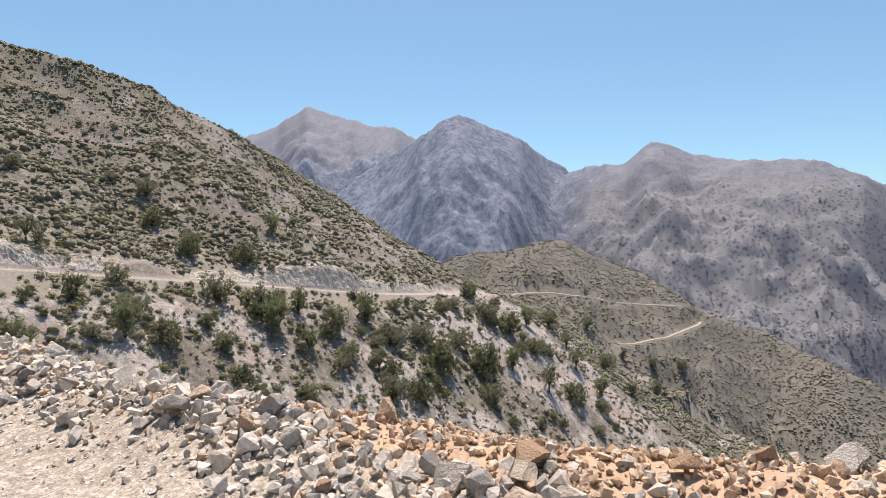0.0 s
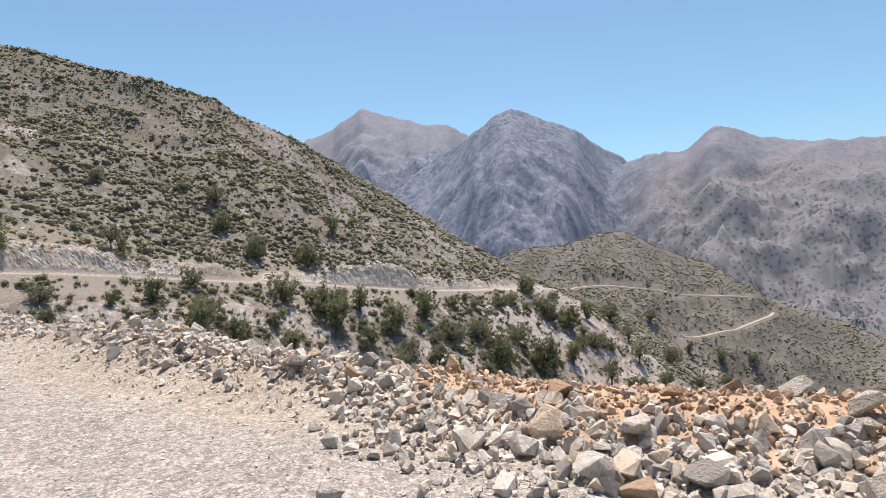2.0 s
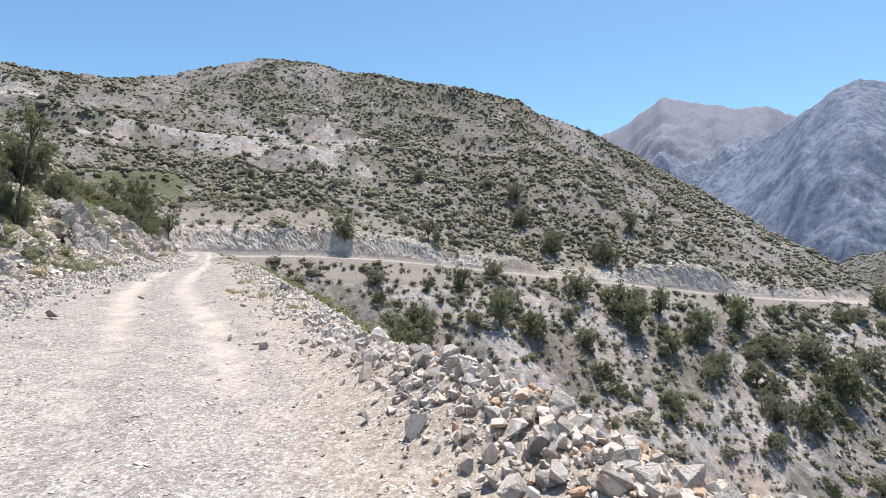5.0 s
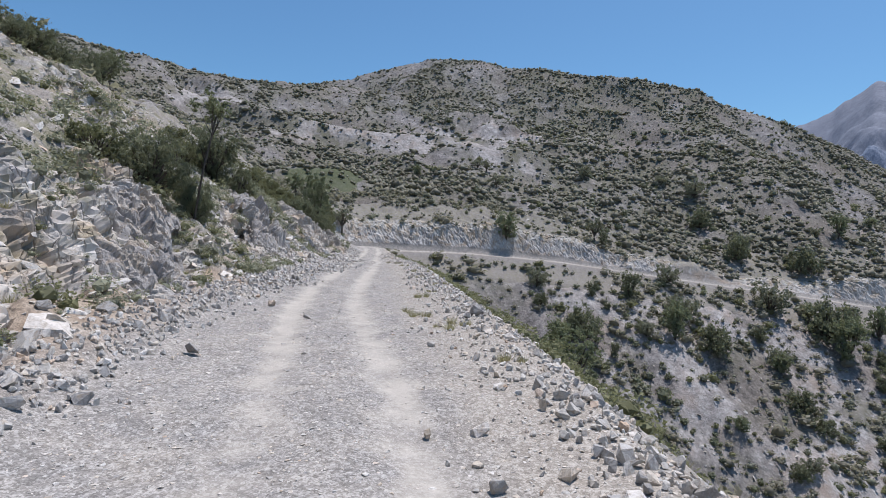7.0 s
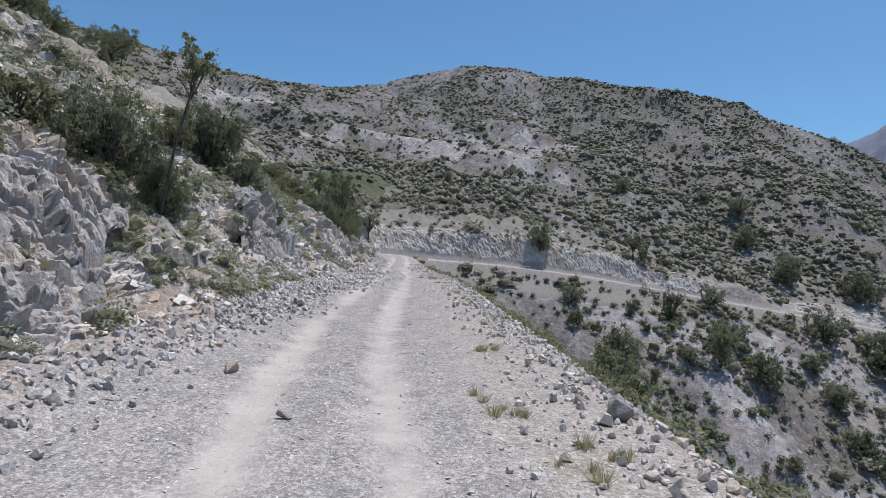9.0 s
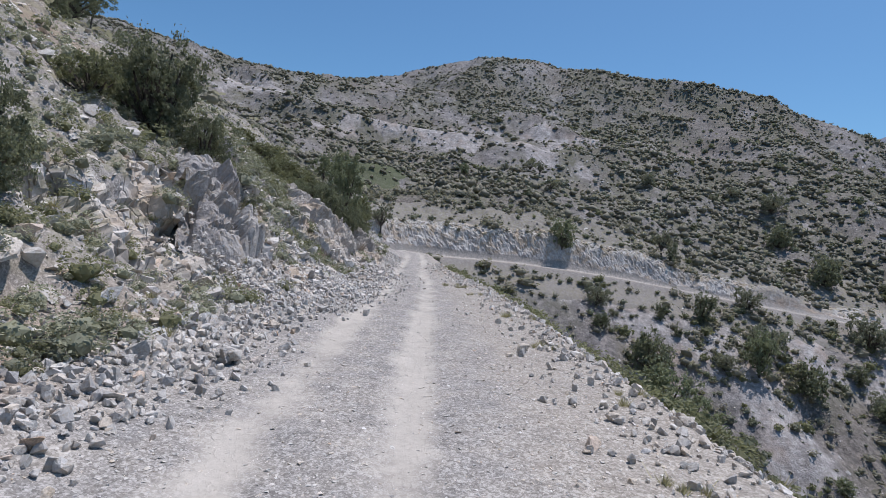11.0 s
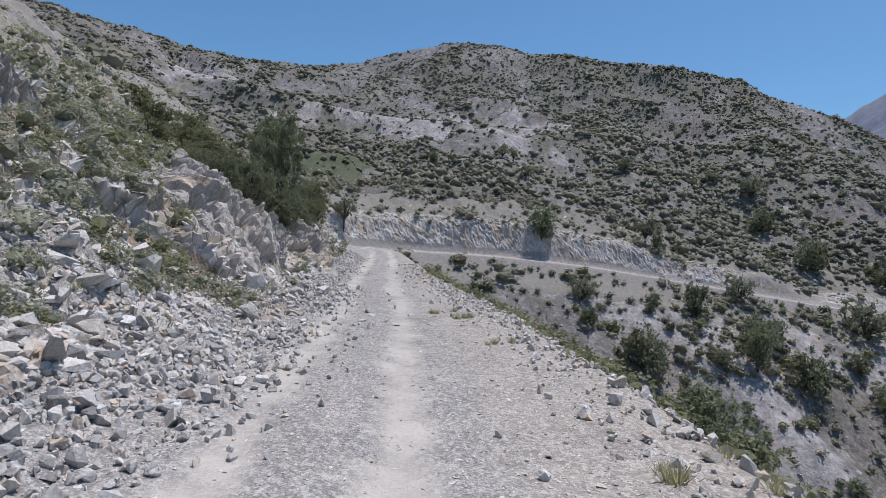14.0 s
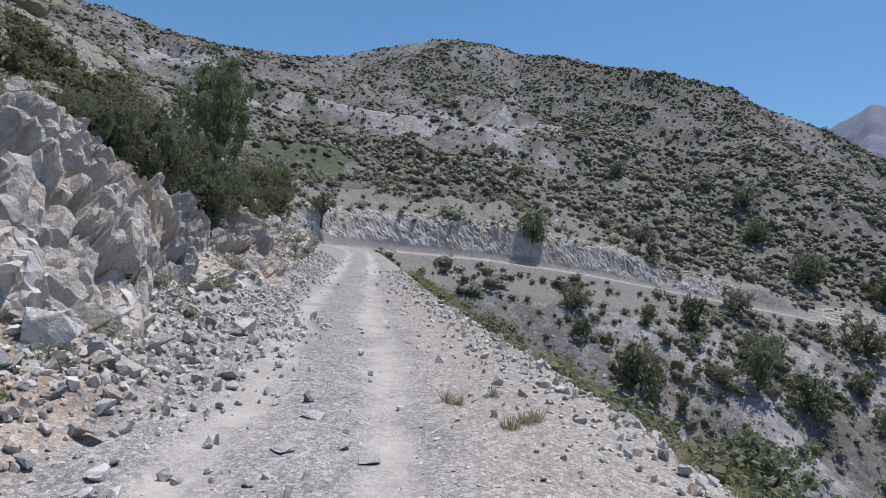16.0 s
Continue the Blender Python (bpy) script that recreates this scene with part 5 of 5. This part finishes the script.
def near_trees():
    """Shrubs and trees on the rock cut beside the track: s, d, width, height, kind."""
    rows = [
        (23.8, 6.0, 2.7, 2.8, "oak"), (22.7, 7.0, 1.9, 1.7, "scrub"), (25.1, 5.6, 1.7, 2.3, "oak"), (24.5, 4.9, 1.7, 1.9, "oak"),
        (32.5, 6.6, 3.2, 3.5, "oak"), (33.8, 7.2, 2.2, 2.7, "oak"), (33.2, 5.7, 2.0, 2.2, "oak"), (31.2, 7.5, 2.0, 2.0, "scrub"),
        (49.5, 19.5, 3.6, 3.2, "oak"), (51.8, 19.6, 2.8, 3.6, "pine"), (47.5, 19.0, 2.6, 2.6, "oak"), (39.0, 16.6, 2.6, 2.5, "oak"), (36.5, 16.5, 3.4, 2.6, "oak"), (34.0, 16.0, 2.8, 2.2, "oak"), (41.6, 17.2, 1.4, 2.4, "oak"), (31.0, 15.5, 2.8, 2.0, "oak"), (29.0, 14.5, 2.2, 1.4, "scrub"),
        (57.6, 6.6, 2.4, 3.6, "pine"), (48.1, 3.3, 2.6, 5.0, "pine"), (49.8, 3.9, 2.5, 4.6, "pine"), (47.2, 3.6, 3.0, 3.3, "oak"), (46.0, 4.2, 2.7, 3.0, "oak"), (49.0, 3.4, 2.6, 2.8, "oak"), (50.3, 3.2, 2.0, 2.0, "scrub"), (45.2, 5.0, 2.3, 2.2, "oak"),
        (47.3, 6.5, 2.6, 1.6, "scrub"), (45.4, 7.2, 2.2, 1.3, "scrub"), (49.5, 6.6, 2.6, 1.7, "scrub"), (46.0, 6.0, 2.0, 1.5, "scrub"), (51.6, 5.2, 2.2, 2.0, "scrub"), (53.6, 4.2, 2.0, 1.8, "oak"),
        (62.0, 4.2, 2.5, 2.2, "scrub"), (64.0, 4.4, 2.4, 2.5, "oak"), (59.8, 4.4, 1.8, 1.8, "scrub"), (65.5, 4.8, 3.2, 3.4, "scrub"), (67.5, 4.4, 2.6, 3.0, "pine"), (62.5, 5.4, 2.6, 2.4, "scrub"), (56.5, 6.0, 2.2, 1.8, "scrub"), (59.0, 7.0, 2.6, 2.0, "scrub"),
        (48.6, 8.2, 2.8, 2.0, "scrub"), (50.8, 7.8, 2.6, 2.0, "scrub"), (53.0, 7.0, 2.6, 2.0, "scrub"), (51.0, 10.4, 2.8, 1.7, "scrub"), (55.4, 6.4, 2.4, 2.2, "oak"), (54.5, 8.6, 2.4, 1.8, "scrub"), (57.0, 10.0, 2.6, 1.6, "scrub"), (52.0, 9.5, 2.4, 1.4, "scrub"), (37.5, 10.0, 2.0, 1.2, "scrub"), (12.0, 9.0, 1.6, 1.2, "scrub"),
    ]
    labels = {"oak": "dense dark green evergreen oak shrub on the rock cut", "scrub": "olive green bushy shrub on the rock cut", "pine": "light green leafy young tree above the track"}
    kinds = {"oak": [make_tree(60 + k, LEAF_OAK, labels["oak"], 46, 17000, 0.021, 0.06, 1.0, 0.85, 0.0, "shrub", 0.66) for k in range(3)],
             "scrub": [make_tree(70 + k, LEAF_OLIVE, labels["scrub"], 40, 7500, 0.032, 0.05, 1.0, 0.8, 0.0, "shrub", 0.65) for k in range(3)],
             "pine": [make_tree(80 + k, LEAF_PINE, labels["pine"], 10, 8000, 0.026, 1.25, 0.9, 0.75, 0.1, "young_tree", 1.0, 0.5) for k in range(2)]}
    for kind in ("oak", "scrub"):
        for t in kinds[kind]:
            tagged(t, category="shrub")
    count = {k: 0 for k in kinds}
    for i, (s, d, w, h, kind) in enumerate(rows):
        k = h / (2.2 if kind == "pine" else 1.5)
        x, y, z = (float(q) for q in on_strip(np.array([s]), np.array([d]))[0])
        m = pose(x, y, z - 0.15, 0, 0, 50 * i) @ Matrix.Diagonal((w / 2, w / 2, k, 1))
        shapes, n = kinds[kind], count[kind]
        count[kind] += 1
        if n < len(shapes):
            shapes[n].matrix_world = m
        else:
            t = shapes[n % len(shapes)]
            copy = copy_thing(t, Matrix())
            copy.matrix_world = m
    tall = make_tree(140, LEAF_PINE, "slender young tree with a bare stem on the rock cut", 9, 2900, 0.04, 3.6, 1.0, 0.7, 0.0, "young_tree", 0.8, 0.45)
    tall.matrix_world = pose(-23.35, 8.85, 2.1, -9, 4, 0) @ Matrix.Diagonal((0.9, 0.9, 0.82, 1))
    for i, (x, y, h) in enumerate(((-36.4, 42.3, 7.6), (-34.2, 41.9, 6.6), (-35.4, 40.3, 5.6))):
        t = make_tree(95 + i, LEAF_PINE, "open feathery green tree on the slope below the track", 22, 5200, 0.032, 0.8, 0.95, 1.1, 0.2, "tree", 0.62)
        z = float(surface(np.array([x]), np.array([y]))[0])
        t.matrix_world = pose(x, y, z - 0.2, 0, 0, 70 * i) @ Matrix.Diagonal((h / 2.3,) * 3 + (1,))


def mound(seed, leaves, leaf, height=0.8, core=0.85):
    """A rounded bush about 2 wide: an uneven body with leaf sprays standing off it."""
    rng = np.random.default_rng(seed)
    bm = bmesh.new()
    bmesh.ops.create_icosphere(bm, subdivisions=1, radius=1.0)
    cv, cf = as_arrays(bm)
    lumps = blob(rng, 6)

    def bulge(v):
        near = np.maximum((v @ lumps.T), 0) ** 4
        return (0.66 + 0.34 * near.max(-1))[:, None]
    body = cv * bulge(cv) * rng.uniform(0.82, 0.98, (len(cv), 1)) * core
    way = blob(rng, leaves)
    way[:, 2] = np.abs(way[:, 2]) * 1.1 - 0.25
    way /= np.linalg.norm(way, axis=1, keepdims=True)
    lv, lf = leaf_quads(way * bulge(way) * rng.uniform(0.8, 1.12, (leaves, 1)), leaf, rng, 0.6)
    v = np.vstack([body, lv]) * [1, 1, height]
    v[:, 2] += 0.35 * height
    return v, np.vstack([cf, lf + len(cv)])


def bush_shapes(seed, count, leaves, leaf, height=0.8, core=0.85):
    return [mound(seed + k, leaves, leaf, height, core) for k in range(count)]


def rough_lumps(seed, count, leaves, leaf, height=0.8):
    """The same for far slopes, simpler."""
    cv = np.array([(1, 0, 0), (0, 1, 0), (-1, 0, 0), (0, -1, 0), (0.2, 0.1, 1.0), (0, 0, -0.6)])
    cf = np.array([(0, 1, 4), (1, 2, 4), (2, 3, 4), (3, 0, 4), (1, 0, 5), (2, 1, 5), (3, 2, 5), (0, 3, 5)])
    out = []
    for k in range(count):
        rng = np.random.default_rng(seed + k)
        way = blob(rng, leaves)
        way[:, 2] = np.abs(way[:, 2])
        lv, lf = leaf_quads(way * 0.75, leaf, rng, 0.6)
        v = np.vstack([cv * rng.uniform(0.6, 0.95, (6, 1)), lv]) * [1, 1, height]
        v[:, 2] += 0.25 * height
        out.append((v, np.vstack([cf, lf + 6])))
    return out


def hillside_scrub():
    """Low scrub over the slopes, thinner on bare ground."""
    rng = np.random.default_rng(17)
    shapes = bush_shapes(700, 7, 20, 0.24, 0.8, 0.75) + rough_lumps(720, 5, 5, 0.25)
    n = 125000
    a, r = np.radians(rng.uniform(-28, 90, n)), np.sqrt(rng.uniform(24 ** 2, 320 ** 2, n))
    x, y = -np.sin(a) * r - 8, np.cos(a) * r + 5
    s, d = to_track(x, y)
    keep = rng.uniform(size=n) < np.clip(scrub_cover(x, y), 0.1, 0.97)
    keep &= ~((d > -3) & (d < np.where(s > S_TURN, 4.6, 7.0) + 1.5 * vnoise(s * 0.2, 0 * s, 113)))
    keep &= ~((d < 0) & (d > -9) & (rng.uniform(size=n) < 0.45))
    keep &= ~((s > S_TURN) & (d < -9) & (rng.uniform(size=n) < 0.28 + 0.27 * step(150, 200, s)))
    keep &= ~((s < S_TURN - 20) & (d < 0) & (d > -26) & (rng.uniform(size=n) < 0.7))
    keep &= ~((s < S_FINE) & (s > STRIP_S[0]) & (d > STRIP_D[0]) & (d < STRIP_D[1]))
    keep &= rng.uniform(size=n) > 0.97 * scars(x, y)
    keep &= rng.uniform(size=n) > 0.2 * meadow(x, y)
    x, y = x[keep], y[keep]
    n = len(x)
    z = surface(x, y)
    size = np.exp(rng.normal(-0.62, 0.45, n)).clip(0.2, 1.4) * (1.35 - 0.35 * step(20, 60, z)) * (0.75 + 0.35 * np.clip(scrub_cover(x, y), 0, 1))
    p = np.stack([x, y, z], -1)
    sz = size[:, None] * np.stack([rng.uniform(0.8, 1.35, n), rng.uniform(0.8, 1.25, n), rng.uniform(0.75, 1.2, n)], -1)
    turn = turns(rng, n, 0.2)
    pick = np.where(np.hypot(x, y) < 140, rng.integers(0, 7, n), rng.integers(7, 12, n))
    low = rng.uniform(size=n) < 0.4
    strewn("scrub", shapes, p[~low], sz[~low], turn[~low], pick[~low], LEAF_SCRUB, "dark green low scrub over the stony hillside", "scrub", True)
    strewn("phrygana", shapes, p[low], sz[low] * 0.62, turn[low], pick[low], LEAF_GREY, "grey-green dry cushions over the stony hillside", "scrub", True)


def slope_stones():
    """Pale stones and ledges that speckle the hillside."""
    rng = np.random.default_rng(37)
    n = 62000
    a, r = np.radians(rng.uniform(-28, 88, n)), np.sqrt(rng.uniform(40 ** 2, 300 ** 2, n))
    x, y = -np.sin(a) * r - 8, np.cos(a) * r + 5
    s, d = to_track(x, y)
    keep = rng.uniform(size=n) < np.clip(0.45 + 0.7 * fbm(x / 13, y / 13, 3, 151) + 0.4 * scars(x, y), 0.05, 1) - 0.8 * meadow(x, y)
    keep &= ~((s < S_FINE) & (d > -8) & (d < STRIP_D[1])) & ~((d > -2.6) & (d < 4))
    x, y = x[keep], y[keep]
    n = len(x)
    size = np.exp(rng.normal(-1.45, 0.5, n)).clip(0.08, 0.8)
    p = np.stack([x, y, surface(x, y)], -1)
    strewn("slope_stones", CHIPS, p, size[:, None] * [1.2, 1.0, 0.7], turns(rng, n, 0.7), rng.integers(0, len(CHIPS), n), RUBBLE_GREY, "grey limestone stones strewn over the slope", "stones")


def slope_shrubs():
    """Rounded shrubs that stand out singly on the slopes across the gully."""
    rng = np.random.default_rng(19)
    shapes = bush_shapes(760, 6, 40, 0.24, 0.95)
    n = 3400
    s = rng.uniform(S_TURN - 8, 300, n)
    d = np.where(rng.uniform(size=n) < 0.6, -rng.uniform(3.5, 60, n), rng.uniform(6, 110, n))
    x, y = from_track(s, d)
    keep = rng.uniform(size=n) < 0.6 + 0.6 * fbm(x / 11, y / 11, 2, 141)
    keep &= (rng.uniform(size=n) > scars(x, y)) & (rng.uniform(size=n) > 0.5 * meadow(x, y))
    x, y = x[keep], y[keep]
    n = len(x)
    size = np.exp(rng.normal(-0.42, 0.36, n)).clip(0.3, 1.5)
    which = rng.integers(0, 3, n)
    p = np.stack([x, y, surface(x, y) + 0.1 * size], -1)
    for k, mat, lab in ((0, LEAF_OLIVE, "rounded olive green shrubs on the stony slope"), (1, LEAF_GREY, "rounded grey-green shrubs on the stony slope"), (2, LEAF_OAK, "rounded dark green shrubs on the stony slope")):
        q = which == k
        strewn("slope_shrubs", shapes, p[q], size[q], turns(rng, q.sum(), 0.2), rng.integers(0, 6, q.sum()), mat, lab, "shrubs")


def far_woods():
    rng = np.random.default_rng(23)
    v = np.array([(1, 0, 0), (-0.5, 0.87, 0), (-0.5, -0.87, 0), (0.1, 0.1, 1.1), (0, 0, -0.7)])
    f = np.array([(0, 1, 3), (1, 2, 3), (2, 0, 3), (1, 0, 4), (2, 1, 4), (0, 2, 4)])
    shapes = [(v * (1 + 0.35 * np.random.default_rng(k).uniform(-1, 1, (len(v), 1))), f) for k in range(5)]
    n = 165000
    a, r = np.radians(rng.uniform(-46, 14, n)), np.exp(rng.uniform(math.log(250), math.log(1400), n))
    x, y = -np.sin(a) * r, np.cos(a) * r
    z = surface(x, y)
    dens = 0.5 + 0.3 * step(560, 480, r) + 0.5 * fbm(x / 70, y / 70, 4, 121) - step(90, 230, z) * 0.8 + 0.3 * step(-30, -90, z)
    keep = rng.uniform(size=n) < dens
    keep &= (np.hypot(x, y) < 520) | (np.degrees(a) < -13)
    for line, _ in TURNS:
        keep &= np.array([np.hypot(line[:, 0] - px, line[:, 1] - py).min() > 4.0 if 25 < px < 200 and 320 < py < 415 else True for px, py in zip(x, y)])
    x, y, z = x[keep], y[keep], z[keep]
    n = len(x)
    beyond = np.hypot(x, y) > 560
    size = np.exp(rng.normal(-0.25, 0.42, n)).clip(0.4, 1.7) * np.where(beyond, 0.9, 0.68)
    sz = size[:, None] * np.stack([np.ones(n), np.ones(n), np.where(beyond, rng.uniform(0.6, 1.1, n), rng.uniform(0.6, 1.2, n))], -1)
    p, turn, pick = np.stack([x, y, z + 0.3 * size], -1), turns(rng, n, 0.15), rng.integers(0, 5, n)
    # trees beyond the spur get the leaf colour with haze in it
    for q, mat, lab in ((~beyond, LEAF_GREY, "scattered grey-green scrub on the far spur"), (beyond, LEAF_HAZE, "scattered trees on the far mountain slope, haze put into their colour")):
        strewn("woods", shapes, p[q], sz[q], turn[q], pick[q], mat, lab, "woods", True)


def edge_plants():
    """Cushions on the cut, a fringe below the outer edge, tufts on the verge."""
    rng = np.random.default_rng(29)
    close = bush_shapes(800, 6, 180, 0.082, 0.75, 0.6)
    middle = bush_shapes(806, 6, 75, 0.125, 0.75, 0.5)
    fine = bush_shapes(810, 6, 40, 0.18, 0.75, 0.55)
    n = 5000
    s, d = rng.uniform(2, 66, n), 0.8 + 12 * rng.uniform(0, 1, n) ** 1.35
    m = rng.uniform(size=n) < 0.45 + 0.6 * vnoise(s * 0.35, d * 0.35, 131)
    s, d = s[m], edge_at(s[m], 3) + d[m]
    es, ed = np.concatenate([rng.normal(33.5, 2.6, 180), rng.normal(24.5, 1.8, 120), rng.normal(46, 3, 90), rng.uniform(16, 46, 220), rng.uniform(32.5, 43, 230)]), np.concatenate([rng.uniform(1.2, 5.5, 390), rng.uniform(3.0, 9.0, 220), 1.5 + 5.5 * rng.uniform(0, 1, 230)])
    s, d = np.concatenate([s, es]), np.concatenate([d, edge_at(es, 3) + ed])
    p = on_strip(s, d)
    size = np.exp(rng.normal(-1.72, 0.42, len(s))).clip(0.08, 0.36) * (1 + 0.3 * step(4, 6.5, d))
    size[-230:] *= rng.uniform(1.0, 1.5, 230)
    bare = ~on_crag(p[:, 0], p[:, 1]) | (rng.uniform(size=len(s)) < 0.12)
    s, d, p, size = s[bare], d[bare], p[bare], size[bare]
    near = (s > 12) & (s < 46) & (d < 6)
    mid = (s > 8) & (s < 50) & ~near
    which = rng.choice(3, len(s), p=(0.3, 0.45, 0.25))
    for k, mat, lab in ((0, LEAF_OLIVE, "olive green cushion plants on the rock cut"), (1, LEAF_SAGE, "grey-green cushion plants on the rock cut"), (2, LEAF_GREY, "dull green tufts on the rock cut")):
        for shapes, part_of in ((close, near), (middle, mid), (fine, ~near & ~mid)):
            q = (which == k) & part_of
            strewn("cushion_plants", shapes, p[q], size[q], turns(rng, q.sum(), 0.4), rng.integers(0, 6, q.sum()), mat, lab, "plants")
    n = 560
    s = rng.uniform(12, 60, n)
    d = -edge_at(s, 4) - rng.uniform(0.9, 2.2, n)
    p = on_land(s, d)
    size = rng.uniform(0.22, 0.46, n) * (0.8 + 0.5 * step(30, 40, s))
    strewn("fringe_scrub", middle, p, size, turns(rng, n, 0.2), rng.integers(0, 6, n), LEAF_OLIVE, "olive green scrub fringe below the track's outer edge", "scrub")
    blades = []
    for k in range(5):
        r2 = np.random.default_rng(900 + k)
        m = 90
        foot = r2.normal(0, 0.22, (m, 2))
        lean = foot * 1.6 + r2.normal(0, 0.25, (m, 2))
        h = r2.uniform(0.5, 1.1, m)
        w = r2.normal(0, 0.022, (m, 2))
        z0 = np.zeros(m)
        v = np.stack([np.column_stack([foot - w, z0]), np.column_stack([foot + w, z0]), np.column_stack([foot + lean * h[:, None], h])], 1).reshape(-1, 3)
        blades.append((v, np.arange(3 * m).reshape(-1, 3)))
    spots = [(16.9, -1.72), (17.3, -1.5), (15.7, -2.1), (15.4, -1.9), (20.2, -1.85), (21.5, -2.3), (37.0, -1.92), (37.6, -1.5), (34.7, -2.2), (30.2, -2.4), (26.5, -2.5), (24.2, -2.7), (13.2, -2.3)]
    s = np.concatenate([[q[0] for q in spots] * 3, rng.uniform(6, 55, 150)])
    d = np.concatenate([[q[1] for q in spots] * 3, np.zeros(150)])
    s[:39] += rng.normal(0, 0.22, 39)
    d[:39] += rng.normal(0, 0.12, 39)
    side = rng.uniform(size=150) < 0.5
    d[39:] = np.where(side, -edge_at(s[39:], 4) - rng.uniform(-0.2, 1.3, 150), edge_at(s[39:], 3) + rng.uniform(0.6, 3, 150))
    p = on_land(s, d)
    strewn("grass_tufts", blades, p, rng.uniform(0.08, 0.15, len(s)), turns(rng, len(s), 0.1), rng.integers(0, 5, len(s)), LEAF_STRAW, "dry yellow-green grass tufts on the verge", "grass")


def far_track():
    """The track's farther turns on the spur."""
    for (line, level), half, lift in zip(TURNS, (1.2, 0.9), (1.0, 0.6)):
        t = np.gradient(line, axis=0)
        n = np.stack([-t[:, 1], t[:, 0]], -1) / np.hypot(*t.T)[:, None]
        rows = np.stack([line + n * w for w in (-0.8 - half, -half - 0.1, -half, 0, half, half + 0.1, 0.8 + half)], 1)
        z = level[:, None] + lift + np.array([-1.5, 0, 0, 0.02, 0, 0, -1.5])
        top, side = np.ones(z.shape) * [0, 0, 1, 1, 1, 0, 0], np.ones(z.shape) * [1, 1, 0, 0, 0, 1, 1]
        me = grid_mesh("road", rows[..., 0], rows[..., 1], z, GRAVEL, {"rut": 0.15 * top, "tan": 0.8 * top, "rust": 0 * z, "hill": side, "earth": 0 * z, "rock": 0 * z, "veg": side})
        tagged(new("road", me), "pale dirt track climbing the far spur", "road", kind="structure")


far_track()
berm_stones()
outcrops()
loose_boulders()
toe_rubble()
far_trees()
near_trees()
hillside_scrub()
slope_stones()
slope_shrubs()
far_woods()
edge_plants()
